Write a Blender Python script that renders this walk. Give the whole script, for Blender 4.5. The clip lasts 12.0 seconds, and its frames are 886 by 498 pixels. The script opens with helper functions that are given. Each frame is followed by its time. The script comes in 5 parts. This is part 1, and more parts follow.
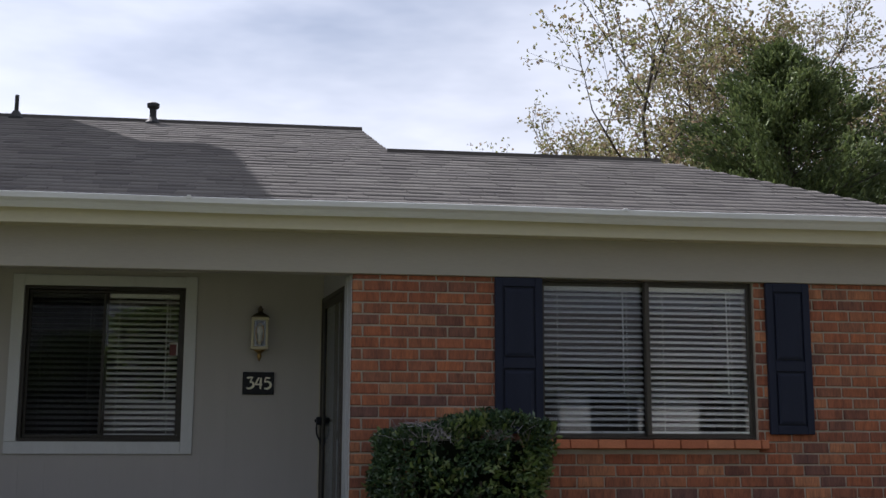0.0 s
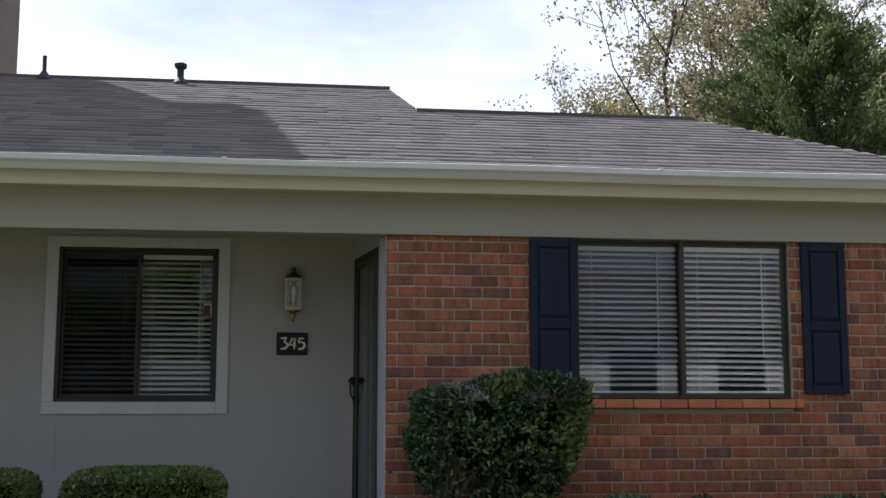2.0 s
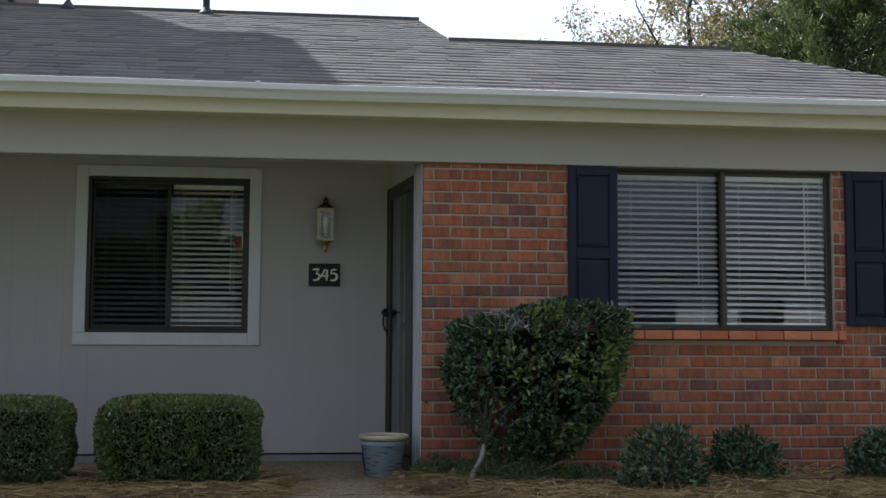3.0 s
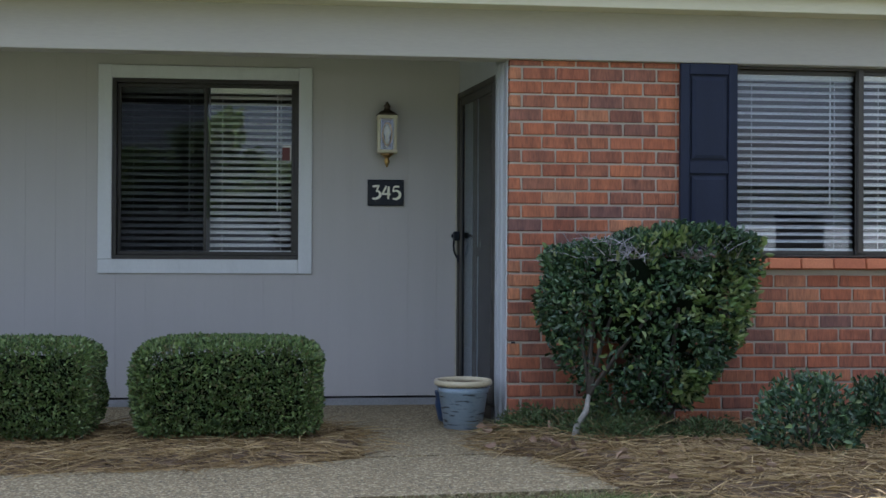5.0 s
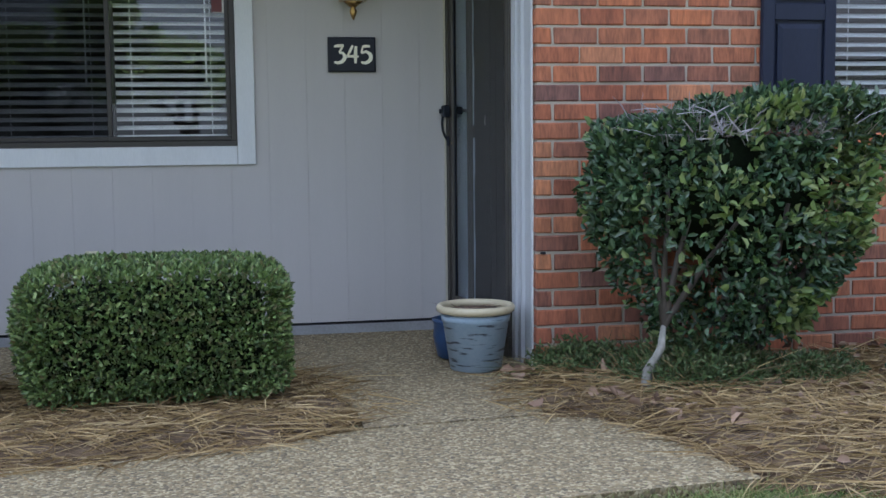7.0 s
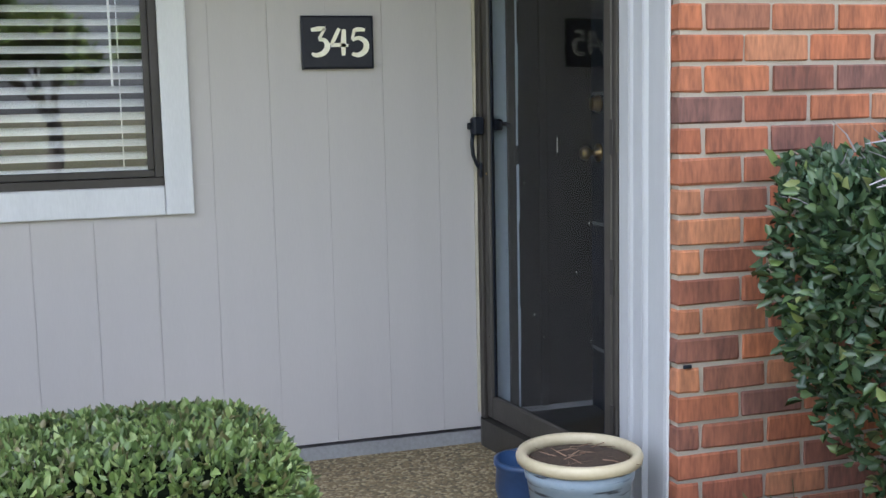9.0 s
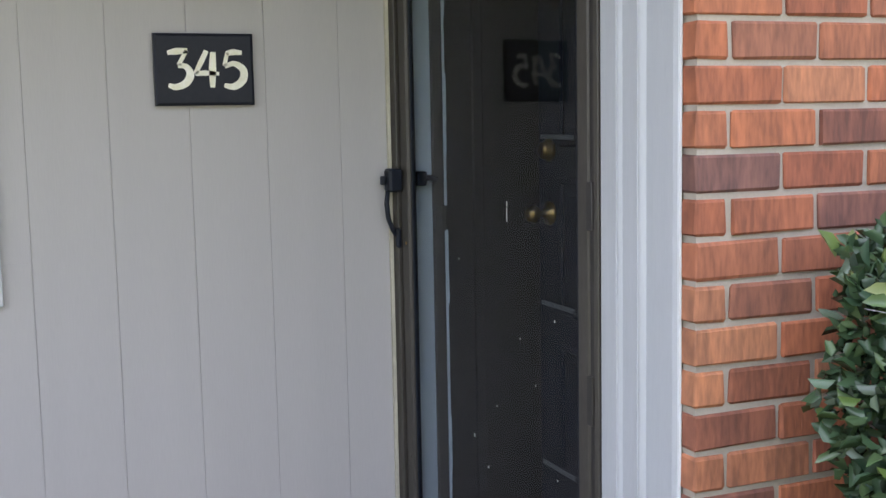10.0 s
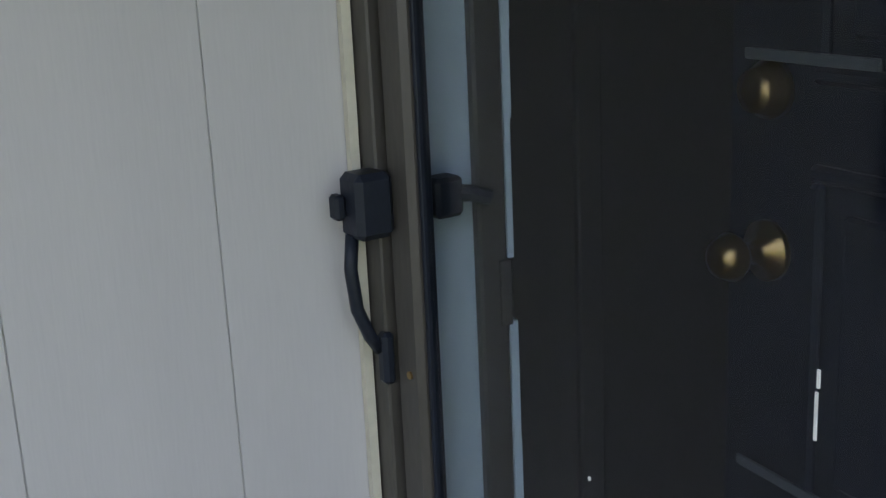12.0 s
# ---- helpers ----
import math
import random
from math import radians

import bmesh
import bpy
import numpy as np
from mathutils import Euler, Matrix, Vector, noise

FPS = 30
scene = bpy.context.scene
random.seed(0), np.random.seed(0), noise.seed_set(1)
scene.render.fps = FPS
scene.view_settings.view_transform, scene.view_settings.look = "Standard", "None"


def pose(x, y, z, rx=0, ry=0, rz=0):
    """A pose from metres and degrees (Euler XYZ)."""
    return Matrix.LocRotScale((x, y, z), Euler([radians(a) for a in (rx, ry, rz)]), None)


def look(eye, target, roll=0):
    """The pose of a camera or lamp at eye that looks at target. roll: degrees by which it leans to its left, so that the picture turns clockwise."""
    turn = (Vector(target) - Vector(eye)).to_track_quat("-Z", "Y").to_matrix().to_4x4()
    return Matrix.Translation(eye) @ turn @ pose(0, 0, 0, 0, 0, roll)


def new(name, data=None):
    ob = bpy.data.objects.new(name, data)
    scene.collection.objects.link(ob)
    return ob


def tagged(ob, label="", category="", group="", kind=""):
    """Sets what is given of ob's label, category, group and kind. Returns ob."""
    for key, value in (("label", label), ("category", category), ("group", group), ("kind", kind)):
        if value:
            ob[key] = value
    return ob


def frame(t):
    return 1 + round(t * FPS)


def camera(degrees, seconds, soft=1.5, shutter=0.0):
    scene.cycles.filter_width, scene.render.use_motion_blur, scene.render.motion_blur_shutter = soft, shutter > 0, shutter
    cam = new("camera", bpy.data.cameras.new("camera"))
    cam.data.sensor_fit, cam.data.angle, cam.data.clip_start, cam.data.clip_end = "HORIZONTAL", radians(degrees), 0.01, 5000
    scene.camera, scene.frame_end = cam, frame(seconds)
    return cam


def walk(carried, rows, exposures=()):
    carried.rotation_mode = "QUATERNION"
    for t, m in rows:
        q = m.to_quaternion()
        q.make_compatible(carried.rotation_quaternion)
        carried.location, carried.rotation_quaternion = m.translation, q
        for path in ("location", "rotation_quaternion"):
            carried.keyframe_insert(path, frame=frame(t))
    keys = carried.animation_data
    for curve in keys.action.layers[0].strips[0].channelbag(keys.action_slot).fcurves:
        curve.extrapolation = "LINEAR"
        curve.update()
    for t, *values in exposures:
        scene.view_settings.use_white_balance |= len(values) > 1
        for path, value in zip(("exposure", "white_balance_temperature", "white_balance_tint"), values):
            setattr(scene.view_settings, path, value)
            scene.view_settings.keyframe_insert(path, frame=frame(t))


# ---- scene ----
cam = camera(42.0, 12.0)
PATH = [
    (0, (-0.461, -8.167, 0.925), (-0.195, -6.21, 1.243), 0.20),
    (0.5, (-0.482, -8.165, 0.939), (-0.211, -6.207, 1.241), 0.10),
    (1, (-0.472, -8.171, 0.933), (-0.213, -6.209, 1.222), 0.10),
    (1.5, (-0.518, -8.169, 0.949), (-0.271, -6.202, 1.217), 0.00),
    (2, (-0.605, -8.14, 0.948), (-0.362, -6.17, 1.193), 0.10),
    (2.5, (-0.676, -8.081, 0.901), (-0.443, -6.106, 1.109), 0.20),
    (3, (-0.747, -7.959, 0.82), (-0.526, -5.978, 0.977), 0.30),
    (5, (-1.062, -6.713, 0.915), (-0.862, -4.723, 0.922), 0.3),
    (5.5, (-1.165, -6.313, 0.865), (-0.987, -4.321, 0.83), 0.3),
    (6, (-1.229, -5.844, 0.83), (-1.027, -3.859, 0.693), -0.5),
    (6.5, (-1.257, -5.342, 0.872), (-0.982, -3.367, 0.714), -0.9),
    (6.7, (-1.27, -5.138, 0.889), (-0.961, -3.169, 0.717), -0.7),
    (8.3, (-1.569, -3.5, 0.976), (-1.013, -1.595, 0.723), -1.2),
    (8.5, (-1.58, -3.285, 1.016), (-1.016, -1.383, 0.763), -1.0),
    (9, (-1.5, -2.736, 1.123), (-0.916, -0.84, 0.867), -1.2),
    (9.5, (-1.4, -2.229, 1.15), (-0.726, -0.36, 0.918), -1.2),
    (10, (-1.242, -1.768, 1.2), (-0.477, 0.066, 0.969), -1.1),
    (10.5, (-1.064, -1.294, 1.228), (-0.261, 0.508, 0.896), -0.7),
    (11, (-0.83, -0.815, 1.213), (-0.088, 0.975, 0.717), 0.7),
    (11.5, (-0.68, -0.337, 1.217), (0.035, 1.468, 0.745), -1.1),
    (12, (-0.569, 0.119, 1.262), (0.253, 1.868, 0.748), -2.7),
]
# exposure and white balance along the way
EXPO = [(0.0, 0.42, 5800, 16), (2.0, 0.72, 5700, 15), (3.0, 0.90, 5550, 12), (5.0, 1.75, 5150, 13), (5.5, 1.9, 5150, 13), (6.0, 2.1, 5150, 13), (6.5, 2.17, 5150, 13), (8.5, 2.97, 5550, 13), (9.0, 3.08, 5650, 14), (9.5, 3.10, 5700, 16), (10.5, 2.99, 5750, 17), (11.0, 2.95, 5600, 13), (12.0, 3.0, 5450, 13)]
walk(cam, [(t, look(eye, target, roll)) for t, eye, target, roll in PATH], EXPO)

# ---- light ----
SUN_WAY = Vector((0.4625, -0.66, -1.0)).normalized()
sun = new("sun", bpy.data.lights.new("sun", "SUN"))
sun.data.energy, sun.data.angle, sun.data.color = 5.0, radians(0.55), (1.0, 0.93, 0.82)
sun.matrix_world = look((0, 0, 30), Vector((0, 0, 30)) + SUN_WAY)

world = bpy.data.worlds.new("sky")
scene.world = world
world.use_nodes = True
wn, wl = world.node_tree.nodes, world.node_tree.links
wn.clear()
sky = wn.new("ShaderNodeTexSky")
sky.sky_type, sky.sun_disc = "NISHITA", False
sky.sun_elevation, sky.sun_rotation = radians(51), radians(-35)
sky.air_density, sky.dust_density, sky.ozone_density = 1.2, 2.0, 1.0
w_co = wn.new("ShaderNodeTexCoord")
w_map = wn.new("ShaderNodeMapping")
w_map.inputs["Scale"].default_value = (1.0, 1.0, 3.2)
w_noise = wn.new("ShaderNodeTexNoise")
w_noise.inputs["Scale"].default_value, w_noise.inputs["Detail"].default_value, w_noise.inputs["Roughness"].default_value = 1.3, 6, 0.55
w_ramp = wn.new("ShaderNodeValToRGB")
w_ramp.color_ramp.elements[0].position, w_ramp.color_ramp.elements[1].position = 0.33, 0.58
w_mix = wn.new("ShaderNodeMix")
w_mix.data_type = "RGBA"
w_mix.inputs["B"].default_value = (14.0, 14.1, 14.2, 1)
w_bg = wn.new("ShaderNodeBackground")
w_bg.inputs["Strength"].default_value = 0.0335
w_out = wn.new("ShaderNodeOutputWorld")
wl.new(w_co.outputs["Generated"], w_map.inputs["Vector"])
wl.new(w_map.outputs[0], w_noise.inputs["Vector"])
wl.new(w_noise.outputs["Fac"], w_ramp.inputs[0])
wl.new(w_ramp.outputs[0], w_mix.inputs["Factor"])
wl.new(sky.outputs[0], w_mix.inputs["A"])
# the haze and cloud glow brighter towards the sun
w_dot = wn.new("ShaderNodeVectorMath")
w_dot.operation = "DOT_PRODUCT"
w_dot.inputs[1].default_value = tuple(-SUN_WAY)
w_glow = wn.new("ShaderNodeMapRange")
w_glow.inputs["From Min"].default_value, w_glow.inputs["From Max"].default_value = -0.1, 0.85
w_glow.inputs["To Min"].default_value, w_glow.inputs["To Max"].default_value = 0.56, 1.75
w_mul = wn.new("ShaderNodeVectorMath")
w_mul.operation = "SCALE"
wl.new(w_co.outputs["Generated"], w_dot.inputs[0])
wl.new(w_dot.outputs["Value"], w_glow.inputs[0])
wl.new(w_mix.outputs["Result"], w_mul.inputs[0])
wl.new(w_glow.outputs[0], w_mul.inputs["Scale"])
wl.new(w_mul.outputs[0], w_bg.inputs["Color"])
wl.new(w_bg.outputs[0], w_out.inputs[0])


# ---- materials ----
def surface(name, color, rough=0.7, color2=None, scale=8.0, fine=60.0, amount=0.5, bump=0.2, metal=0.0, stretch=(1, 1, 1),
            vary=None, coat=0.0, spec=0.5, translucent=0.0):
    """A paint, wood, stone or leaf: two colours mixed by a broad and a fine noise, a relief, and a spread between pieces."""
    m = bpy.data.materials.new(name)
    m.use_nodes = True
    n, l = m.node_tree.nodes, m.node_tree.links
    b = n["Principled BSDF"]
    b.inputs["Roughness"].default_value, b.inputs["Metallic"].default_value = rough, metal
    b.inputs["Specular IOR Level"].default_value = spec
    b.inputs["Coat Weight"].default_value = coat
    co, mp = n.new("ShaderNodeTexCoord"), n.new("ShaderNodeMapping")
    mp.inputs["Scale"].default_value = stretch
    l.new(co.outputs["Object"], mp.inputs[0])
    if vary:
        own, far = n.new("ShaderNodeObjectInfo"), n.new("ShaderNodeVectorMath")
        far.operation = "SCALE"
        far.inputs[0].default_value = (57.0, 31.0, 73.0)
        l.new(own.outputs["Random"], far.inputs["Scale"])
        l.new(far.outputs[0], mp.inputs["Location"])
    n1, n2 = n.new("ShaderNodeTexNoise"), n.new("ShaderNodeTexNoise")
    n1.inputs["Scale"].default_value, n1.inputs["Detail"].default_value = scale, 4
    n2.inputs["Scale"].default_value, n2.inputs["Detail"].default_value = fine, 5
    l.new(mp.outputs[0], n1.inputs["Vector"])
    l.new(mp.outputs[0], n2.inputs["Vector"])
    add = n.new("ShaderNodeMath")
    add.operation = "MULTIPLY_ADD"
    add.inputs[1].default_value = 0.5
    half = n.new("ShaderNodeMath")
    half.operation = "MULTIPLY"
    half.inputs[1].default_value = 0.5
    l.new(n1.outputs["Fac"], half.inputs[0])
    l.new(n2.outputs["Fac"], add.inputs[0])
    l.new(half.outputs[0], add.inputs[2])
    ramp = n.new("ShaderNodeMapRange")
    ramp.inputs["From Min"].default_value, ramp.inputs["From Max"].default_value = 0.5 - 0.12 / max(amount, 0.05), 0.5 + 0.12 / max(amount, 0.05)
    l.new(add.outputs[0], ramp.inputs[0])
    mix = n.new("ShaderNodeMix")
    mix.data_type = "RGBA"
    mix.inputs["A"].default_value = (*color, 1)
    mix.inputs["B"].default_value = (*(color2 or tuple(c * 0.7 for c in color)), 1)
    l.new(ramp.outputs[0], mix.inputs["Factor"])
    out = mix.outputs["Result"]
    if vary:
        info, geo = n.new("ShaderNodeObjectInfo"), n.new("ShaderNodeNewGeometry")
        s = n.new("ShaderNodeMath")
        s.operation = "ADD"
        f = n.new("ShaderNodeMath")
        f.operation = "FRACT"
        l.new(info.outputs["Random"], s.inputs[0])
        l.new(geo.outputs["Random Per Island"], s.inputs[1])
        l.new(s.outputs[0], f.inputs[0])
        r = n.new("ShaderNodeValToRGB")
        r.color_ramp.interpolation = "LINEAR"
        while len(r.color_ramp.elements) < len(vary):
            r.color_ramp.elements.new(0.5)
        for i, (e, c) in enumerate(zip(r.color_ramp.elements, vary)):
            e.position = i / (len(vary) - 1)
        for e, c in zip(r.color_ramp.elements, vary):
            e.color = (*c, 1)
        l.new(f.outputs[0], r.inputs[0])
        mul = n.new("ShaderNodeMix")
        mul.data_type, mul.blend_type = "RGBA", "MULTIPLY"
        mul.inputs["Factor"].default_value = 1
        l.new(r.outputs[0], mul.inputs["A"])
        l.new(out, mul.inputs["B"])
        out = mul.outputs["Result"]
    l.new(out, b.inputs["Base Color"])
    if bump:
        bp = n.new("ShaderNodeBump")
        bp.inputs["Strength"].default_value, bp.inputs["Distance"].default_value = bump, 0.004
        l.new(add.outputs[0], bp.inputs["Height"])
        l.new(bp.outputs[0], b.inputs["Normal"])
    if translucent:
        tr, ms = n.new("ShaderNodeBsdfTranslucent"), n.new("ShaderNodeMixShader")
        l.new(out, tr.inputs["Color"])
        ms.inputs[0].default_value = translucent
        l.new(b.outputs[0], ms.inputs[1])
        l.new(tr.outputs[0], ms.inputs[2])
        l.new(ms.outputs[0], n["Material Output"].inputs["Surface"])
    return m


def glass_pane(name, tint, rough=0.0, power=4.2, reflect=0.055):
    m = bpy.data.materials.new(name)
    m.use_nodes = True
    n, l = m.node_tree.nodes, m.node_tree.links
    n.remove(n["Principled BSDF"])
    t, g, ms = n.new("ShaderNodeBsdfTransparent"), n.new("ShaderNodeBsdfGlossy"), n.new("ShaderNodeMixShader")
    t.inputs[0].default_value = (*tint, 1)
    g.inputs["Roughness"].default_value = rough
    fr, pw, ma = n.new("ShaderNodeLayerWeight"), n.new("ShaderNodeMath"), n.new("ShaderNodeMath")
    fr.inputs[0].default_value = 0.5
    pw.operation, ma.operation = "POWER", "MULTIPLY_ADD"
    pw.inputs[1].default_value, ma.inputs[1].default_value, ma.inputs[2].default_value = power, 0.96 - reflect, reflect
    l.new(fr.outputs["Facing"], pw.inputs[0])
    l.new(pw.outputs[0], ma.inputs[0])
    l.new(ma.outputs[0], ms.inputs[0])
    l.new(t.outputs[0], ms.inputs[1])
    l.new(g.outputs[0], ms.inputs[2])
    l.new(ms.outputs[0], n["Material Output"].inputs["Surface"])
    return m


M = {}
M["brick"] = surface("brick_clay", (1.0, 0.97, 0.93), 0.85, (0.48, 0.50, 0.55), 7, 34, 0.9, 1.1, stretch=(3.0, 1, 0.6),
                     vary=[(0.40, 0.130, 0.065), (0.50, 0.180, 0.085), (0.31, 0.105, 0.06), (0.60, 0.26, 0.13), (0.24, 0.10, 0.07), (0.45, 0.155, 0.075), (0.22, 0.11, 0.09), (0.49, 0.175, 0.08), (0.34, 0.12, 0.075)])
M["brick_sill"] = surface("pale_orange_brick", (1.0, 0.97, 0.93), 0.85, (0.7, 0.66, 0.62), 8, 90, 0.7, 0.6, vary=[(0.56, 0.20, 0.10), (0.62, 0.25, 0.13), (0.48, 0.165, 0.085)])
M["mortar"] = surface("mortar", (0.42, 0.385, 0.325), 0.95, (0.36, 0.31, 0.26), 12, 120, 0.6, 0.6)
M["siding"] = surface("painted_plywood_siding", (0.465, 0.45, 0.438), 0.7, (0.41, 0.396, 0.386), 2.2, 60, 0.35, 0.10, stretch=(5, 5, 0.4))
M["curb"] = surface("painted_curb_concrete", (0.33, 0.34, 0.35), 0.8, (0.19, 0.19, 0.19), 4.0, 70, 0.5, 0.5)
M["beam"] = surface("painted_beam", (0.43, 0.41, 0.37), 0.6, (0.36, 0.34, 0.305), 2.0, 40, 0.4, 0.12, stretch=(0.4, 3, 3))
# unseen ceiling: colour darkened to bounce less light onto the upper porch wall
M["ceiling"] = surface("darkened_ceiling", (0.15, 0.13, 0.105), 0.8, (0.12, 0.105, 0.085), 2.0, 40, 0.4, 0.12)
M["fascia"] = surface("cream_fascia_paint", (0.64, 0.61, 0.47), 0.55, (0.56, 0.53, 0.40), 3, 40, 0.4, 0.12, stretch=(0.5, 3, 3))
M["gutter"] = surface("white_gutter_enamel", (0.78, 0.80, 0.81), 0.35, (0.60, 0.61, 0.61), 3, 30, 0.45, 0.05, stretch=(0.6, 3, 6))
M["trim"] = surface("white_trim_paint", (0.66, 0.68, 0.70), 0.5, (0.52, 0.54, 0.56), 4, 70, 0.4, 0.25, stretch=(3, 3, 0.5))
M["casing"] = surface("grey_white_casing_paint", (0.48, 0.495, 0.52), 0.5, (0.41, 0.425, 0.45), 5, 60, 0.45, 0.3, stretch=(5, 5, 0.4))
M["jamb"] = surface("pale_jamb_paint", (0.58, 0.66, 0.74), 0.5, (0.46, 0.53, 0.60), 5, 60, 0.4, 0.15, stretch=(3, 3, 0.4))
# dark brown inner jamb, taken near black for the shade inside the doorway
M["jamb_shaded"] = surface("shaded_inner_jamb", (0.012, 0.011, 0.010), 0.6, (0.013, 0.011, 0.01), 5, 60, 0.4, 0.15, stretch=(3, 3, 0.4), spec=0.15)
M["bronze"] = surface("bronze_aluminium", (0.075, 0.068, 0.058), 0.5, (0.042, 0.038, 0.033), 5, 80, 0.5, 0.12, metal=0.25, stretch=(2, 2, 0.4))
M["frame_dark"] = surface("dark_window_aluminium", (0.055, 0.05, 0.048), 0.45, (0.03, 0.028, 0.027), 6, 80, 0.4, 0.08, metal=0.4)
M["black"] = surface("black_hardware", (0.018, 0.022, 0.032), 0.4, (0.01, 0.012, 0.018), 20, 150, 0.5, 0.15, spec=0.18)
M["navy"] = surface("navy_shutter_paint", (0.022, 0.028, 0.055), 0.45, (0.014, 0.018, 0.036), 4, 60, 0.4, 0.1, stretch=(3, 3, 0.6), spec=0.18)
M["navy_door"] = surface("navy_door_paint", (0.010, 0.013, 0.023), 0.45, (0.007, 0.009, 0.016), 4, 60, 0.4, 0.03, stretch=(3, 3, 0.6), spec=0.08)
M["brass"] = surface("worn_brass", (0.42, 0.28, 0.11), 0.3, (0.26, 0.17, 0.07), 20, 90, 0.5, 0.05, metal=1.0)
M["lamp_metal"] = surface("tarnished_lamp_metal", (0.10, 0.08, 0.055), 0.45, (0.05, 0.04, 0.03), 20, 90, 0.5, 0.1, metal=0.8)
M["lamp_cream"] = surface("cream_lamp_frame", (0.62, 0.58, 0.42), 0.45, (0.48, 0.44, 0.30), 20, 90, 0.5, 0.1)
M["blind"] = surface("blind_slat", (0.90, 0.90, 0.88), 0.35, (0.86, 0.86, 0.83), 8, 60, 0.3, 0.03)
M["sign_black"] = surface("black_sign_plate", (0.012, 0.014, 0.022), 0.4, (0.02, 0.022, 0.03), 10, 90, 0.5, 0.1, spec=0.18)
M["cream_paint"] = surface("cream_numeral_paint", (0.93, 0.92, 0.84), 0.5, (0.72, 0.70, 0.5), 30, 90, 0.5, 0.05)
M["shingle"] = surface("asphalt_shingle", (1, 1, 1), 0.95, (0.72, 0.70, 0.70), 1.3, 160, 0.7, 0.7, stretch=(1, 2.2, 2.2),
                       vary=[(0.15, 0.14, 0.13), (0.19, 0.178, 0.165), (0.165, 0.153, 0.143), (0.13, 0.12, 0.116), (0.205, 0.19, 0.175)])
# dark colour for the shadow line at the roof edge
M["eave_shade"] = surface("eave_shadow_black", (0.05, 0.05, 0.05), 0.9)
M["pipe"] = surface("dark_vent_pipe", (0.03, 0.03, 0.032), 0.6)
M["siding_brown"] = surface("brown_lap_siding", (0.20, 0.155, 0.125), 0.7, (0.15, 0.115, 0.095), 3, 40, 0.5, 0.2)
M["soil"] = surface("dark_soil", (0.07, 0.045, 0.028), 0.95, (0.03, 0.02, 0.014), 12, 90, 0.7, 0.8)
M["straw"] = surface("pine_straw", (1, 1, 1), 0.8, (0.6, 0.55, 0.5), 6, 60, 0.5, 0.0,
                     vary=[(0.31, 0.215, 0.085), (0.41, 0.295, 0.125), (0.20, 0.132, 0.055), (0.54, 0.42, 0.21), (0.12, 0.076, 0.038), (0.34, 0.235, 0.092)])
M["dry_leaf"] = surface("dry_leaf", (1, 1, 1), 0.8, (0.7, 0.6, 0.5), 30, 90, 0.5, 0.2, vary=[(0.20, 0.13, 0.09), (0.34, 0.24, 0.17), (0.12, 0.08, 0.06)])
M["bed"] = surface("mulch_bed", (0.15, 0.10, 0.055), 0.95, (0.05, 0.032, 0.02), 9, 70, 0.8, 1.0)
M["lawn"] = surface("lawn_soil", (0.095, 0.105, 0.045), 0.95, (0.085, 0.07, 0.04), 3, 60, 0.8, 0.9)
M["grass"] = surface("grass_blade", (1, 1, 1), 0.6, (0.75, 0.8, 0.7), 3, 40, 0.5, 0.0, translucent=0.35,
                     vary=[(0.12, 0.185, 0.045), (0.18, 0.25, 0.065), (0.105, 0.155, 0.04), (0.33, 0.35, 0.12), (0.44, 0.41, 0.20), (0.145, 0.215, 0.052)])
M["hedge"] = surface("boxwood_leaf", (1, 1, 1), 0.40, (0.8, 0.85, 0.75), 4, 40, 0.5, 0.0, translucent=0.2,
                     vary=[(0.13, 0.20, 0.06), (0.20, 0.28, 0.09), (0.08, 0.13, 0.045), (0.33, 0.40, 0.15), (0.15, 0.22, 0.07), (0.045, 0.075, 0.03), (0.22, 0.20, 0.09)])
M["holly"] = surface("glossy_bush_leaf", (1, 1, 1), 0.26, (0.8, 0.85, 0.8), 4, 40, 0.5, 0.0, translucent=0.12,
                     vary=[(0.04, 0.075, 0.035), (0.07, 0.12, 0.06), (0.085, 0.145, 0.075), (0.045, 0.085, 0.055), (0.055, 0.10, 0.04), (0.13, 0.20, 0.085), (0.03, 0.055, 0.03), (0.17, 0.22, 0.16)])
M["holly_new"] = surface("young_leaf", (1, 1, 1), 0.35, (0.9, 0.9, 0.8), 4, 40, 0.5, 0.0, translucent=0.3,
                         vary=[(0.22, 0.30, 0.085), (0.13, 0.21, 0.055), (0.33, 0.38, 0.16), (0.16, 0.24, 0.075)])
M["grey_twig"] = surface("grey_bare_twig", (0.36, 0.34, 0.36), 0.8, (0.24, 0.22, 0.24), 20, 90, 0.5, 0.1)
# near black: shade between leaves, put into the colour of an added core
M["core"] = surface("leaf_shade_fill", (0.012, 0.018, 0.009), 0.95, (0.006, 0.008, 0.005), 20, 90, 0.6, 0.5, spec=0.03)
M["bark"] = surface("grey_bark", (0.30, 0.29, 0.26), 0.85, (0.16, 0.15, 0.13), 14, 80, 0.7, 0.8, stretch=(1, 1, 0.4))
M["bark_dark"] = surface("dark_bark", (0.10, 0.085, 0.07), 0.9, (0.055, 0.045, 0.04), 6, 40, 0.6, 0.7, stretch=(1, 1, 0.3))
M["cedar"] = surface("cedar_foliage", (1, 1, 1), 0.7, (0.7, 0.75, 0.7), 1, 20, 0.5, 0.0, translucent=0.25,
                     vary=[(0.11, 0.15, 0.055), (0.18, 0.23, 0.08), (0.07, 0.10, 0.045), (0.24, 0.28, 0.10)])
